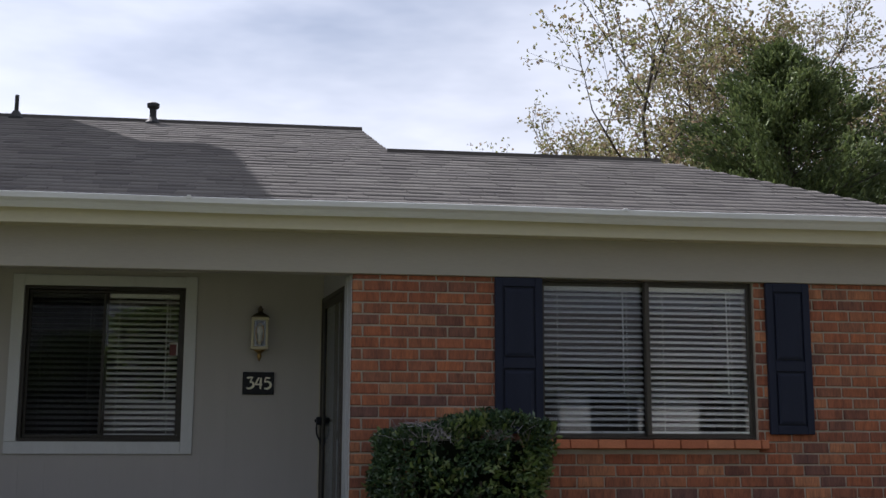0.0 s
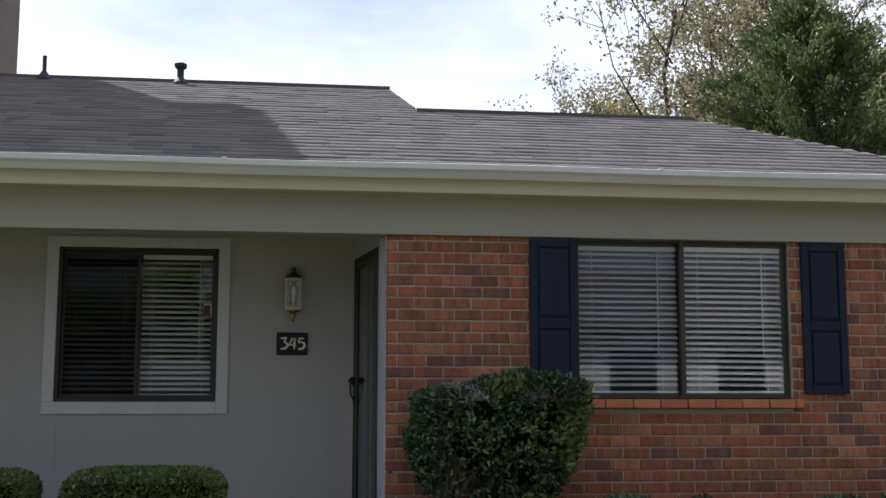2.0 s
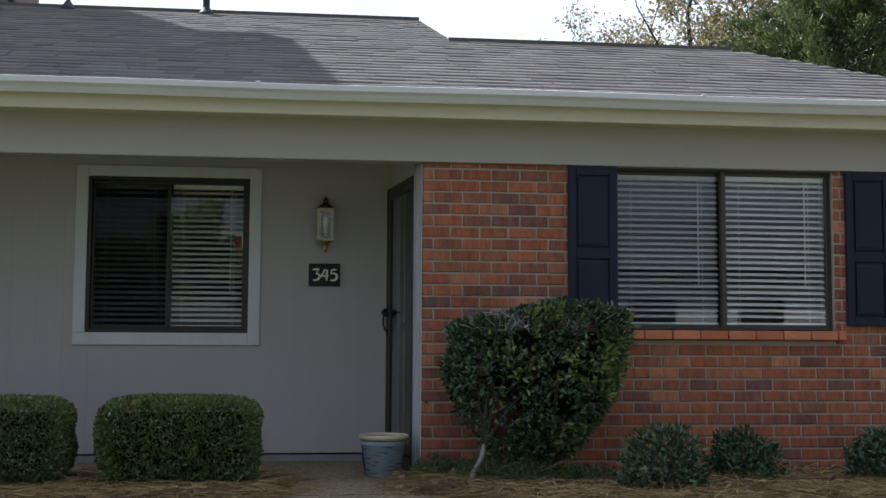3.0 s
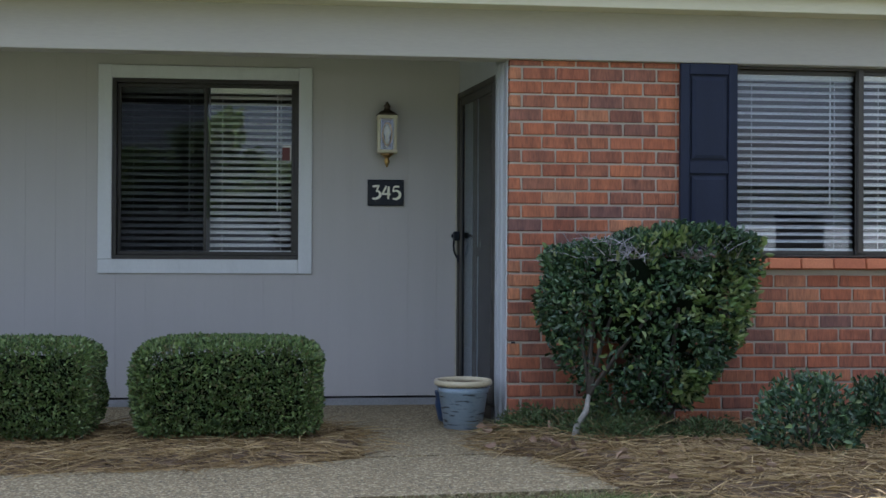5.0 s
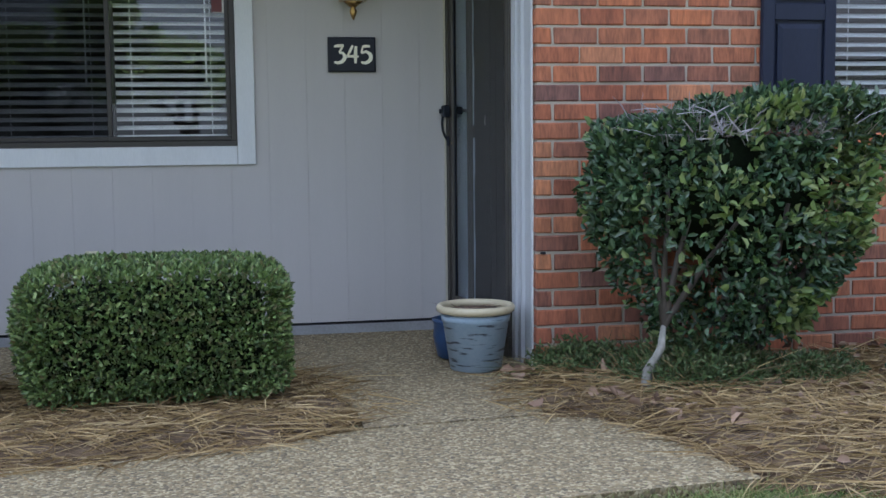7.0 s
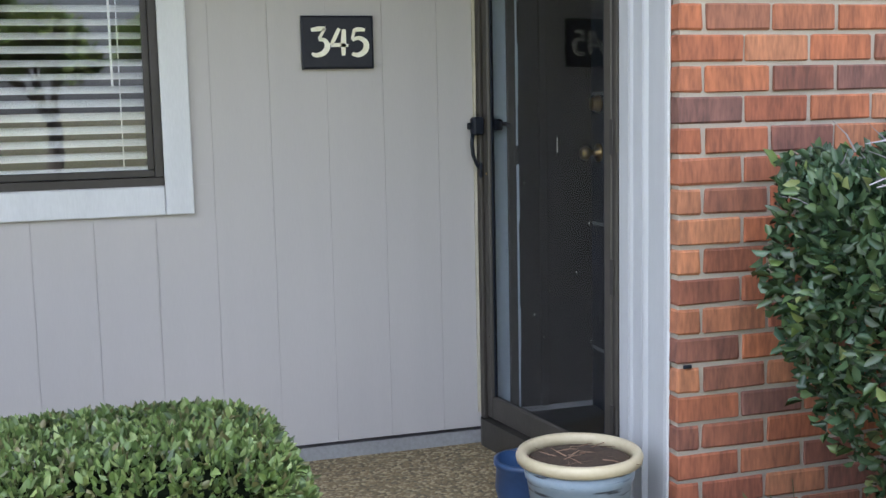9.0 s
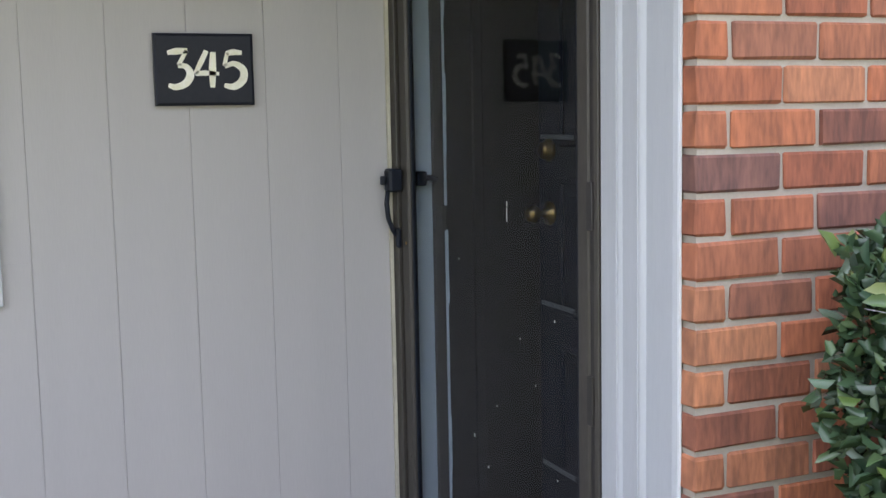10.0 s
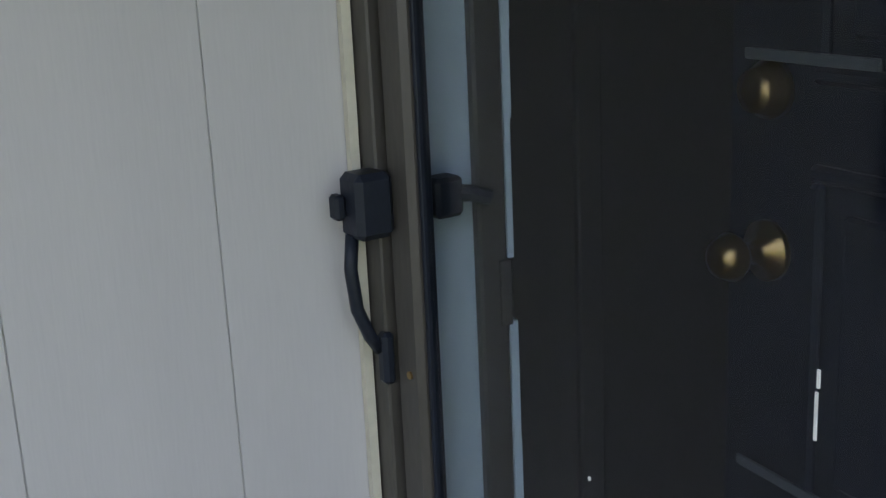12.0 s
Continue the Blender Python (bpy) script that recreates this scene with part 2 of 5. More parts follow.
M["spring"] = surface("spring_foliage", (1, 1, 1), 0.6, (0.8, 0.8, 0.7), 1, 20, 0.5, 0.0, translucent=0.5,
                      vary=[(0.25, 0.19, 0.12), (0.19, 0.22, 0.07), (0.32, 0.24, 0.17), (0.23, 0.25, 0.09), (0.28, 0.19, 0.15)])
M["yard"] = surface("yard_foliage", (1, 1, 1), 0.6, (0.8, 0.8, 0.7), 1, 20, 0.5, 0.0, translucent=0.5,
                    vary=[(0.13, 0.21, 0.05), (0.20, 0.28, 0.07), (0.09, 0.15, 0.04), (0.26, 0.32, 0.09)])
M["weed"] = surface("weed_blade", (1, 1, 1), 0.5, (0.8, 0.8, 0.7), 4, 40, 0.5, 0.0, translucent=0.2,
                    vary=[(0.06, 0.11, 0.035), (0.10, 0.16, 0.05), (0.16, 0.21, 0.08), (0.05, 0.08, 0.03), (0.22, 0.20, 0.09)])
M["gold"] = surface("golden_foliage", (1, 1, 1), 0.6, (0.8, 0.8, 0.7), 1, 20, 0.5, 0.0, translucent=0.5,
                    vary=[(0.40, 0.30, 0.06), (0.30, 0.28, 0.06), (0.46, 0.36, 0.10), (0.20, 0.22, 0.05)])
M["wall_inside"] = surface("room_plaster", (0.16, 0.15, 0.14), 0.9)
M["carpet"] = surface("room_floor", (0.16, 0.12, 0.09), 0.9)
M["pane"] = glass_pane("clear_glass", (0.97, 0.98, 0.98))
M["pane_mid"] = glass_pane("lightly_screened_glass", (0.86, 0.88, 0.90))
M["pane_dark"] = glass_pane("screened_glass", (0.55, 0.56, 0.57), reflect=0.016)
M["pane_storm"] = glass_pane("storm_door_glass", (0.86, 0.88, 0.89), power=5.0, reflect=0.022)
# highlight on the inner door's mouldings, put into a lighter colour
M["moulding_glint"] = surface("moulding_highlight", (0.10, 0.11, 0.12), 0.4, (0.05, 0.055, 0.06), 20, 90, 0.6, 0.05)
M["scuff"] = surface("white_scuff", (0.75, 0.75, 0.72), 0.6)
M["cream_caulk"] = surface("yellowed_caulk", (0.55, 0.52, 0.41), 0.7)
M["pot_cream"] = surface("cream_glaze", (0.55, 0.49, 0.34), 0.35, (0.44, 0.38, 0.25), 12, 60, 0.5, 0.08)
M["blue"] = surface("blue_glazed_pot", (0.03, 0.07, 0.17), 0.35, (0.02, 0.045, 0.11), 9, 60, 0.5, 0.1)
M["far_wall"] = surface("white_far_siding", (0.62, 0.62, 0.60), 0.7)
M["far_roof"] = surface("dark_far_roof", (0.09, 0.085, 0.085), 0.9)
M["sticker"] = surface("sticker_red", (0.12, 0.02, 0.02), 0.5)
M["sticker_edge"] = surface("sticker_white", (0.6, 0.6, 0.58), 0.5)


def concrete_material():
    """Exposed aggregate: pebbles of several browns set in grey paste."""
    m = surface("exposed_aggregate", (0.20, 0.155, 0.088), 0.9, (0.125, 0.10, 0.06), 1.7, 30, 0.5, 0.4)
    n, l = m.node_tree.nodes, m.node_tree.links
    b = n["Principled BSDF"]
    base = b.inputs["Base Color"].links[0].from_socket
    co = next(x for x in n if x.bl_idname == "ShaderNodeTexCoord")
    v = n.new("ShaderNodeTexVoronoi")
    v.inputs["Scale"].default_value = 95
    l.new(co.outputs["Object"], v.inputs["Vector"])
    r = n.new("ShaderNodeValToRGB")
    sep = n.new("ShaderNodeSeparateColor")
    l.new(v.outputs["Color"], sep.inputs[0])
    l.new(sep.outputs[0], r.inputs[0])
    cols = [(0.11, 0.079, 0.042), (0.235, 0.178, 0.088), (0.072, 0.058, 0.036), (0.46, 0.39, 0.24), (0.20, 0.147, 0.07)]
    for i in range(3):
        r.color_ramp.elements.new(0.5)
    for i, e in enumerate(r.color_ramp.elements):
        e.position = i / 4
    for e, c in zip(r.color_ramp.elements, cols):
        e.color = (*c, 1)
    mx = n.new("ShaderNodeMix")
    mx.data_type = "RGBA"
    mx.inputs["Factor"].default_value = 0.75
    l.new(base, mx.inputs["A"])
    l.new(r.outputs[0], mx.inputs["B"])
    l.new(mx.outputs["Result"], b.inputs["Base Color"])
    bp = n.new("ShaderNodeBump")
    bp.invert = True
    bp.inputs["Strength"].default_value, bp.inputs["Distance"].default_value = 0.8, 0.006
    l.new(v.outputs["Distance"], bp.inputs["Height"])
    l.new(bp.outputs[0], b.inputs["Normal"])
    return m


M["aggregate"] = concrete_material()


def pot_material():
    """Pale blue glaze with dark wavy horizontal brush marks."""
    m = surface("brushed_blue_glaze", (0.36, 0.44, 0.52), 0.4, (0.26, 0.35, 0.45), 9, 60, 0.5, 0.1)
    n, l = m.node_tree.nodes, m.node_tree.links
    b = n["Principled BSDF"]
    base = b.inputs["Base Color"].links[0].from_socket
    co = next(x for x in n if x.bl_idname == "ShaderNodeTexCoord")
    mp, no, r, mx = n.new("ShaderNodeMapping"), n.new("ShaderNodeTexNoise"), n.new("ShaderNodeMapRange"), n.new("ShaderNodeMix")
    mp.inputs["Scale"].default_value = (9, 9, 60)
    no.inputs["Scale"].default_value, no.inputs["Detail"].default_value = 1.0, 3
    r.inputs["From Min"].default_value, r.inputs["From Max"].default_value = 0.56, 0.64
    mx.data_type = "RGBA"
    mx.inputs["B"].default_value = (0.045, 0.055, 0.075, 1)
    l.new(co.outputs["Object"], mp.inputs[0])
    l.new(mp.outputs[0], no.inputs["Vector"])
    l.new(no.outputs["Fac"], r.inputs[0])
    l.new(r.outputs[0], mx.inputs["Factor"])
    l.new(base, mx.inputs["A"])
    l.new(mx.outputs["Result"], b.inputs["Base Color"])
    return m


M["pot_glaze"] = pot_material()


# ---- building helpers ----
def part(name, bm, material, parent=None, label="", kind="", smooth=False):
    if isinstance(bm, bpy.types.Mesh):
        me = bm
    else:
        me = bpy.data.meshes.new(name)
        bm.to_mesh(me)
        bm.free()
    if not me.materials:
        me.materials.append(material)
    if smooth:
        me.polygons.foreach_set("use_smooth", [True] * len(me.polygons))
    ob = new(name, me)
    if parent:
        ob.parent = parent
    return tagged(ob, label, kind=kind)


def thing(name, x, y, z, label="", category="", group="", kind=""):
    ob = new(name)
    ob.empty_display_size = 0.1
    ob.matrix_world = pose(x, y, z)
    return tagged(ob, label, category, group, kind)


def box(x0, x1, y0, y1, z0, z1, bevel=0.0, bm=None):
    bm = bm or bmesh.new()
    r = bmesh.ops.create_cube(bm, size=1, matrix=Matrix.Translation(((x0 + x1) / 2, (y0 + y1) / 2, (z0 + z1) / 2)) @ Matrix.Diagonal((x1 - x0, y1 - y0, z1 - z0, 1)))
    if bevel:
        edges = {e for v in r["verts"] for e in v.link_edges}
        bmesh.ops.bevel(bm, geom=list(edges), offset=bevel, segments=1, affect="EDGES")
    return bm


def tube(points, radius, sides=8, bm=None, end=None):
    """A round bar along points; radius may fall to end."""
    bm = bm or bmesh.new()
    pts = [Vector(p) for p in points]
    end = radius if end is None else end
    rings = []
    for i, p in enumerate(pts):
        d = (pts[min(i + 1, len(pts) - 1)] - pts[max(i - 1, 0)]).normalized()
        u = d.orthogonal().normalized()
        w = d.cross(u)
        r = radius + (end - radius) * i / (len(pts) - 1)
        rings.append([bm.verts.new(p + r * (math.cos(2 * math.pi * k / sides) * u + math.sin(2 * math.pi * k / sides) * w)) for k in range(sides)])
    for a, b in zip(rings, rings[1:]):
        # keep the rings in step with one another
        s = min(range(sides), key=lambda q: (b[q].co - a[0].co).length)
        for k in range(sides):
            try:
                bm.faces.new((a[k], a[(k + 1) % sides], b[(k + 1 + s) % sides], b[(k + s) % sides]))
            except ValueError:
                pass
    for ring in (rings[0], rings[-1]):
        try:
            bm.faces.new(ring)
        except ValueError:
            pass
    bmesh.ops.recalc_face_normals(bm, faces=bm.faces)
    return bm


def lathe(profile, cx=0, cy=0, cz=0, sides=40, axis="z", bm=None, capped=True):
    bm = bm or bmesh.new()
    rings = []
    for r, h in profile:
        ring = []
        for k in range(sides):
            a = 2 * math.pi * k / sides
            c, s = r * math.cos(a), r * math.sin(a)
            ring.append(bm.verts.new((cx + c, cy + s, cz + h) if axis == "z" else (cx + h, cy + c, cz + s)))
        rings.append(ring)
    for a, b in zip(rings, rings[1:]):
        for k in range(sides):
            bm.faces.new((a[k], a[(k + 1) % sides], b[(k + 1) % sides], b[k]))
    if capped:
        bm.faces.new(rings[0])
        bm.faces.new(rings[-1])
    bmesh.ops.recalc_face_normals(bm, faces=bm.faces)
    return bm


def prism(outline, z0, z1, bm=None):
    """A slab over an outline of (x, y)."""
    bm = bm or bmesh.new()
    lo = [bm.verts.new((x, y, z0)) for x, y in outline]
    hi = [bm.verts.new((x, y, z1)) for x, y in outline]
    bm.faces.new(lo)
    bm.faces.new(hi)
    for i in range(len(outline)):
        j = (i + 1) % len(outline)
        bm.faces.new((lo[i], lo[j], hi[j], hi[i]))
    bmesh.ops.recalc_face_normals(bm, faces=bm.faces)
    return bm


def mesh_from(name, verts, faces):
    """A mesh from arrays; all faces with the same number of corners."""
    me = bpy.data.meshes.new(name)
    verts, faces = np.asarray(verts, dtype=np.float32), np.asarray(faces, dtype=np.int32)
    me.vertices.add(len(verts))
    me.vertices.foreach_set("co", verts.ravel())
    k = faces.shape[1]
    me.loops.add(faces.size)
    me.loops.foreach_set("vertex_index", faces.ravel())
    me.polygons.add(len(faces))
    me.polygons.foreach_set("loop_start", np.arange(0, faces.size, k, dtype=np.int32))
    me.polygons.foreach_set("loop_total", np.full(len(faces), k, dtype=np.int32))
    me.update(calc_edges=True)
    return me


def unit(v):
    return v / np.maximum(np.linalg.norm(v, axis=1, keepdims=True), 1e-6)


def leaves(name, at, out, length, width, rng, spread=0.8, fold=0.25):
    """Small folded leaves: each is two quads along a midrib, at the places given and turned mostly along out."""
    n = len(at)
    d = unit(out + rng.normal(0, spread, (n, 3)))
    side = unit(np.cross(d, rng.normal(0, 1, (n, 3))))
    up = np.cross(side, d)
    L = length * rng.uniform(0.7, 1.25, (n, 1))
    W = width * rng.uniform(0.75, 1.2, (n, 1))
    a = at
    m1, m2 = at + d * L * 0.33 + up * L * 0.03, at + d * L * 0.72 + up * L * 0.02
    tip = at + d * L - up * L * 0.06
    e = up * W * fold
    v = np.stack([a, m1 + side * W / 2 + e, m2 + side * W * 0.38 + e, tip, m2 - side * W * 0.38 + e, m1 - side * W / 2 + e], axis=1).reshape(-1, 3)
    i = np.arange(n)[:, None] * 6
    f = np.concatenate([i + np.array([[0, 1, 2, 3]]), i + np.array([[0, 3, 4, 5]])], axis=1).reshape(-1, 4)
    return mesh_from(name, v, f)


def strands(name, at, way, length, width, rng, bend=0.3):
    """Thin curved blades or needles of two quads."""
    n = len(at)
    side = unit(np.cross(way, rng.normal(0, 1, (n, 3)))) * width * rng.uniform(0.7, 1.3, (n, 1))
    L = length * rng.uniform(0.6, 1.3, (n, 1))
    lean = rng.normal(0, bend, (n, 3))
    lean[:, 2] = -abs(lean[:, 2]) * 0.6
    m = at + way * L * 0.5 + lean * L * 0.2
    t = at + way * L + lean * L * 0.75
    v = np.stack([at - side / 2, at + side / 2, m + side * 0.45, m - side * 0.45, t + side * 0.12, t - side * 0.12], axis=1).reshape(-1, 3)
    i = np.arange(n)[:, None] * 6
    f = np.concatenate([i + np.array([[0, 1, 2, 3]]), i + np.array([[3, 2, 4, 5]])], axis=1).reshape(-1, 4)
    return mesh_from(name, v, f)


FLOOR = -0.12      # porch and walk
TOP = 2.055        # underside of the beam
D = 1.13           # face of the porch wall

# ---- ground ----
WALK = [(-9.0, -1.95), (-9.0, -1.25), (-2.6, -1.19), (-2.27, -1.15), (-1.7, -1.09), (-1.15, -0.98), (-0.86, -0.86), (-0.19, -0.80),
        (0.0, -0.90), (0.12, -1.2), (0.24, -1.70), (-0.06, -1.72), (-0.74, -1.78), (-1.62, -1.85), (-2.39, -1.98)]
# the lawn falls away gently from the walk, level again from 5.6 m out
FALL = [(-400, -0.42), (-60, -0.40), (-12, -0.34), (-8, -0.33), (-5.6, -0.30), (-4.4, -0.20), (-3.4, -0.07), (-2.9, -0.02), (-2.5, 0.0), (400, 0.0)]


def fall(y):
    return float(np.interp(y, [q[0] for q in FALL], [q[1] for q in FALL]))


bm = bmesh.new()
rim = [(bm.verts.new((-400, y, FLOOR - 0.05 + d)), bm.verts.new((400, y, FLOOR - 0.05 + d))) for y, d in FALL]
for a, b in zip(rim, rim[1:]):
    bm.faces.new((a[0], a[1], b[1], b[0]))
ground = tagged(part("ground", bm, M["lawn"]), "lawn soil under short grass", kind="structure")
walk_slab = tagged(part("pavement", prism(WALK, FLOOR - 0.12, FLOOR - 0.004), M["aggregate"]), "exposed aggregate concrete front walk", kind="structure")
PORCH = [(-3.6, 1.2), (-3.6, 0.2), (-1.0, 0.2), (-0.86, -0.55), (-0.86, -0.852), (-0.19, -0.792), (-0.10, -0.3), (0.0, 0.0), (0.0, 0.05), (-0.0, 1.2)]
porch = tagged(part("porch_slab", prism(PORCH, FLOOR - 0.12, FLOOR), M["aggregate"]), "exposed aggregate concrete porch slab", kind="structure")


def bed(name, outline, label, seed, height):
    """A low uneven mound of mulch over an outline."""
    rng = random.Random(seed)
    bm = bmesh.new()
    xs, ys = [p[0] for p in outline], [p[1] for p in outline]
    grid = {}
    step = 0.08

    def inside(x, y):
        hit = False
        for (ax, ay), (bx, by) in zip(outline, outline[1:] + outline[:1]):
            if (ay > y) != (by > y) and x < (bx - ax) * (y - ay) / (by - ay) + ax:
                hit = not hit
        return hit

    def gap(x, y):
        best = 9.0
        for (ax, ay), (bx, by) in zip(outline, outline[1:] + outline[:1]):
            t = max(0, min(1, ((x - ax) * (bx - ax) + (y - ay) * (by - ay)) / ((bx - ax) ** 2 + (by - ay) ** 2 + 1e-9)))
            best = min(best, math.hypot(x - ax - t * (bx - ax), y - ay - t * (by - ay)))
        return best

    nx, ny = int((max(xs) - min(xs)) / step) + 2, int((max(ys) - min(ys)) / step) + 2
    for i in range(nx):
        for j in range(ny):
            x, y = min(xs) + i * step, min(ys) + j * step
            g = gap(x, y) if inside(x, y) else -gap(x, y)
            if g > -0.11:
                h = height * min(1, max(g, 0) / 0.18) + 0.035 * noise.noise(Vector((x * 5, y * 5, seed)))
                grid[i, j] = bm.verts.new((x, y, FLOOR - 0.05 + (h if g > 0 else -0.03)))
    for (i, j), v in grid.items():
        q = [grid.get(k) for k in ((i, j), (i + 1, j), (i + 1, j + 1), (i, j + 1))]
        if all(q):
            bm.faces.new(q)
    ob = tagged(part(name, bm, M["bed"], smooth=True), label, kind="structure")
    return ob, inside, gap


BED_W = [(-7.0, -1.27), (-2.6, -1.21), (-2.27, -1.17), (-1.7, -1.11), (-1.15, -1.0), (-0.93, -0.84), (-0.80, -0.45), (-0.86, -0.05), (-1.0, 0.22), (-7.0, 0.22)]
BED_E = [(-0.12, -0.02), (-0.24, -0.35), (-0.22, -0.78), (0.02, -0.90), (0.14, -1.2), (0.26, -1.70), (0.75, -1.95), (1.6, -2.25), (3.0, -2.45), (6.5, -2.6), (6.5, -0.0)]
bed_w, in_w, gap_w = bed("mulch_bed", BED_W, "pine straw bed along the front walk", 1, 0.07)
bed_e, in_e, gap_e = bed("mulch_bed", BED_E, "pine straw bed under the brick wall", 2, 0.09)

# ---- brick front wall ----
COURSE, STEP = 0.0813, 0.2032
END_X = 4.12
WIN = (1.375, 2.985, 0.885, TOP)
wall_front = thing("wall_front", 0, 0, 0, "red brick front wall with pale mortar joints", kind="structure")
bm = bmesh.new()
for b in ((0.006, WIN[0], 0.008, 0.24, -0.4, TOP), (WIN[0], WIN[1], 0.008, 0.24, -0.4, WIN[2] - 0.06), (WIN[1], END_X - 0.006, 0.008, 0.24, -0.4, TOP)):
    box(*b, bm=bm)
part("mortar_bed", bm, M["mortar"], wall_front, "pale grey-brown mortar")

# side wall with the front door opening
wall_entry = thing("wall_entry", 0, 0, 0, "entry side wall beside the porch", kind="structure")
part("wall_core", box(0.005, 0.27, 0.27, 1.05, 2.04, 2.42), M["siding"], wall_entry)
part("wall_post", box(0.0035, 0.27, 1.1005, D, 2.04, 2.42), M["siding"], wall_entry)

# porch wall: plywood siding boards with grooves, with the window opening
P_X0, P_X1 = -7.5, -0.16
PW = (-2.485, -1.255, 0.865, 2.07)
wall_porch = thing("wall_porch", 0, 0, 0, "grey-beige painted grooved plywood porch wall", kind="structure")
bm = bmesh.new()
for b in ((P_X0, PW[0], D + 0.0026, D + 0.14, -0.04, 2.42), (PW[0], PW[1], D + 0.0026, D + 0.14, -0.04, PW[2]), (PW[0], PW[1], D + 0.0026, D + 0.14, PW[3], 2.42), (PW[1], 0.3, D + 0.0026, D + 0.14, -0.04, 2.42)):
    box(*b, bm=bm)
part("sheathing", bm, M["siding"], wall_porch)
wall_base = tagged(part("baseboard", box(P_X0, 0.27, D + 0.012, D + 0.14, -0.4, -0.072), M["curb"]), "pale painted concrete curb under the porch wall", kind="structure")

groove = [-0.16, -0.318]
while groove[-1] > P_X0:
    groove.append(groove[-1] - 0.1945)
for a, b in zip(groove, groove[1:]):
    x0, x1 = b + (0.0028 if -1.30 < b < -1.28 or -2.47 < b < -2.44 else 0.0006), a - 0.0006
    spans = [(-0.056, 2.42)]
    if x1 > PW[0] and x0 < PW[1]:
        spans = [(-0.056, PW[2]), (PW[3], 2.42)]
    for z0, z1 in spans:
        y = D + 0.0003 * math.sin(a * 37)
        xs = [(x0, x1)]
        if len(spans) == 1 or (x0 >= PW[0] and x1 <= PW[1]):
            part("board", box(x0, x1, y, D + 0.0022, z0, z1, 0.0005), M["siding"], wall_porch)
        else:
            part("board", box(x0, x1, y, D + 0.0022, z0, z1, 0.0005), M["siding"], wall_porch)
            c = (max(x1, PW[1]) if x1 > PW[1] else None)
    if len(spans) == 2 and x1 > PW[1] > x0:
        part("board", box(PW[1], x1, D, D + 0.0022, PW[2], PW[3]), M["siding"], wall_porch)
    if len(spans) == 2 and x0 < PW[0] < x1:
        part("board", box(x0, PW[0], D, D + 0.0022, PW[2], PW[3]), M["siding"], wall_porch)

# rooms behind, closed
room = thing("room_shell", 0, 0, 0, "dim rooms behind the windows and the door", kind="structure")
bm = bmesh.new()
box(-7.5, END_X, 3.3, 3.4, -0.4, 2.42, bm=bm)
box(END_X - 0.2, END_X, 0.24, 3.3, -0.4, 2.42, bm=bm)
box(-7.6, -7.5, D, 3.4, -0.4, 2.42, bm=bm)
part("room_wall", bm, M["wall_inside"], room)
part("room_floor", box(-7.5, END_X, D + 0.15, 3.3, -0.4, -0.05), M["carpet"], room)
part("room_floor", box(0.28, END_X, 0.25, D + 0.149, -0.4, -0.05), M["carpet"], room)
ceiling = tagged(part("ceiling", box(-7.5, END_X, 0.10, 3.4, 2.42, 2.46), M["ceiling"]), "painted porch and room ceiling, darkened to shade the upper porch wall", kind="structure")

# beam, soffit, fascia and gutter
beam = tagged(part("trim", box(-7.5, END_X + 0.1, -0.035, 0.10, TOP, 2.395, 0.004), M["beam"]), "wide grey-beige beam over the porch and the brick wall", kind="structure")
soffit = tagged(part("soffit", box(-7.5, 4.3, -0.20, -0.037, 2.338, 2.36), M["fascia"]), "cream soffit under the eaves", kind="structure")
fascia = tagged(part("fascia", box(-7.5, 4.3, -0.235, -0.202, 2.326, 2.50, 0.004), M["fascia"]), "cream fascia board behind the gutter", kind="structure")
g_prof = [(-0.237, 2.515), (-0.237, 2.43), (-0.30, 2.415), (-0.325, 2.455), (-0.345, 2.475), (-0.345, 2.512), (-0.335, 2.516), (-0.330, 2.508), (-0.330, 2.48), (-0.29, 2.432), (-0.245, 2.44), (-0.245, 2.515)]
bm = bmesh.new()
rows = [[bm.verts.new((x, y, z + 0.003 * math.sin(x * 2.1))) for y, z in g_prof] for x in np.linspace(-7.5, 4.42, 25)]
for a, b in zip(rows, rows[1:]):
    for k in range(len(g_prof)):
        j = (k + 1) % len(g_prof)
        bm.faces.new((a[k], a[j], b[j], b[k]))
bm.faces.new(rows[0])
bm.faces.new(rows[-1])
bmesh.ops.recalc_face_normals(bm, faces=bm.faces)
gutter = thing("gutter", 0, -0.3, 2.45, "white aluminium eaves gutter with worn seams", "gutter")
part("trough", bm, M["gutter"], gutter).matrix_parent_inverse = gutter.matrix_world.inverted()
for x in (-1.15, 1.9, 4.0):
    part("seam_clip", box(x, x + 0.03, -0.349, -0.325, 2.50, 2.522, 0.002), M["gutter"], gutter).matrix_parent_inverse = gutter.matrix_world.inverted()

# dark strip added to draw the shadow line between gutter and shingles
eave_strip = tagged(part("eave_shadow_strip", box(-7.5, 4.42, -0.30, -0.246, 2.519, 2.526), M["eave_shade"]), "added dark strip for the shadow line under the shingles", kind="structure")

# roof
SLOPE = 0.41
EAVE_Y, EAVE_Z = -0.30, 2.515


def on_roof(y):
    return EAVE_Z + SLOPE * (y - EAVE_Y)


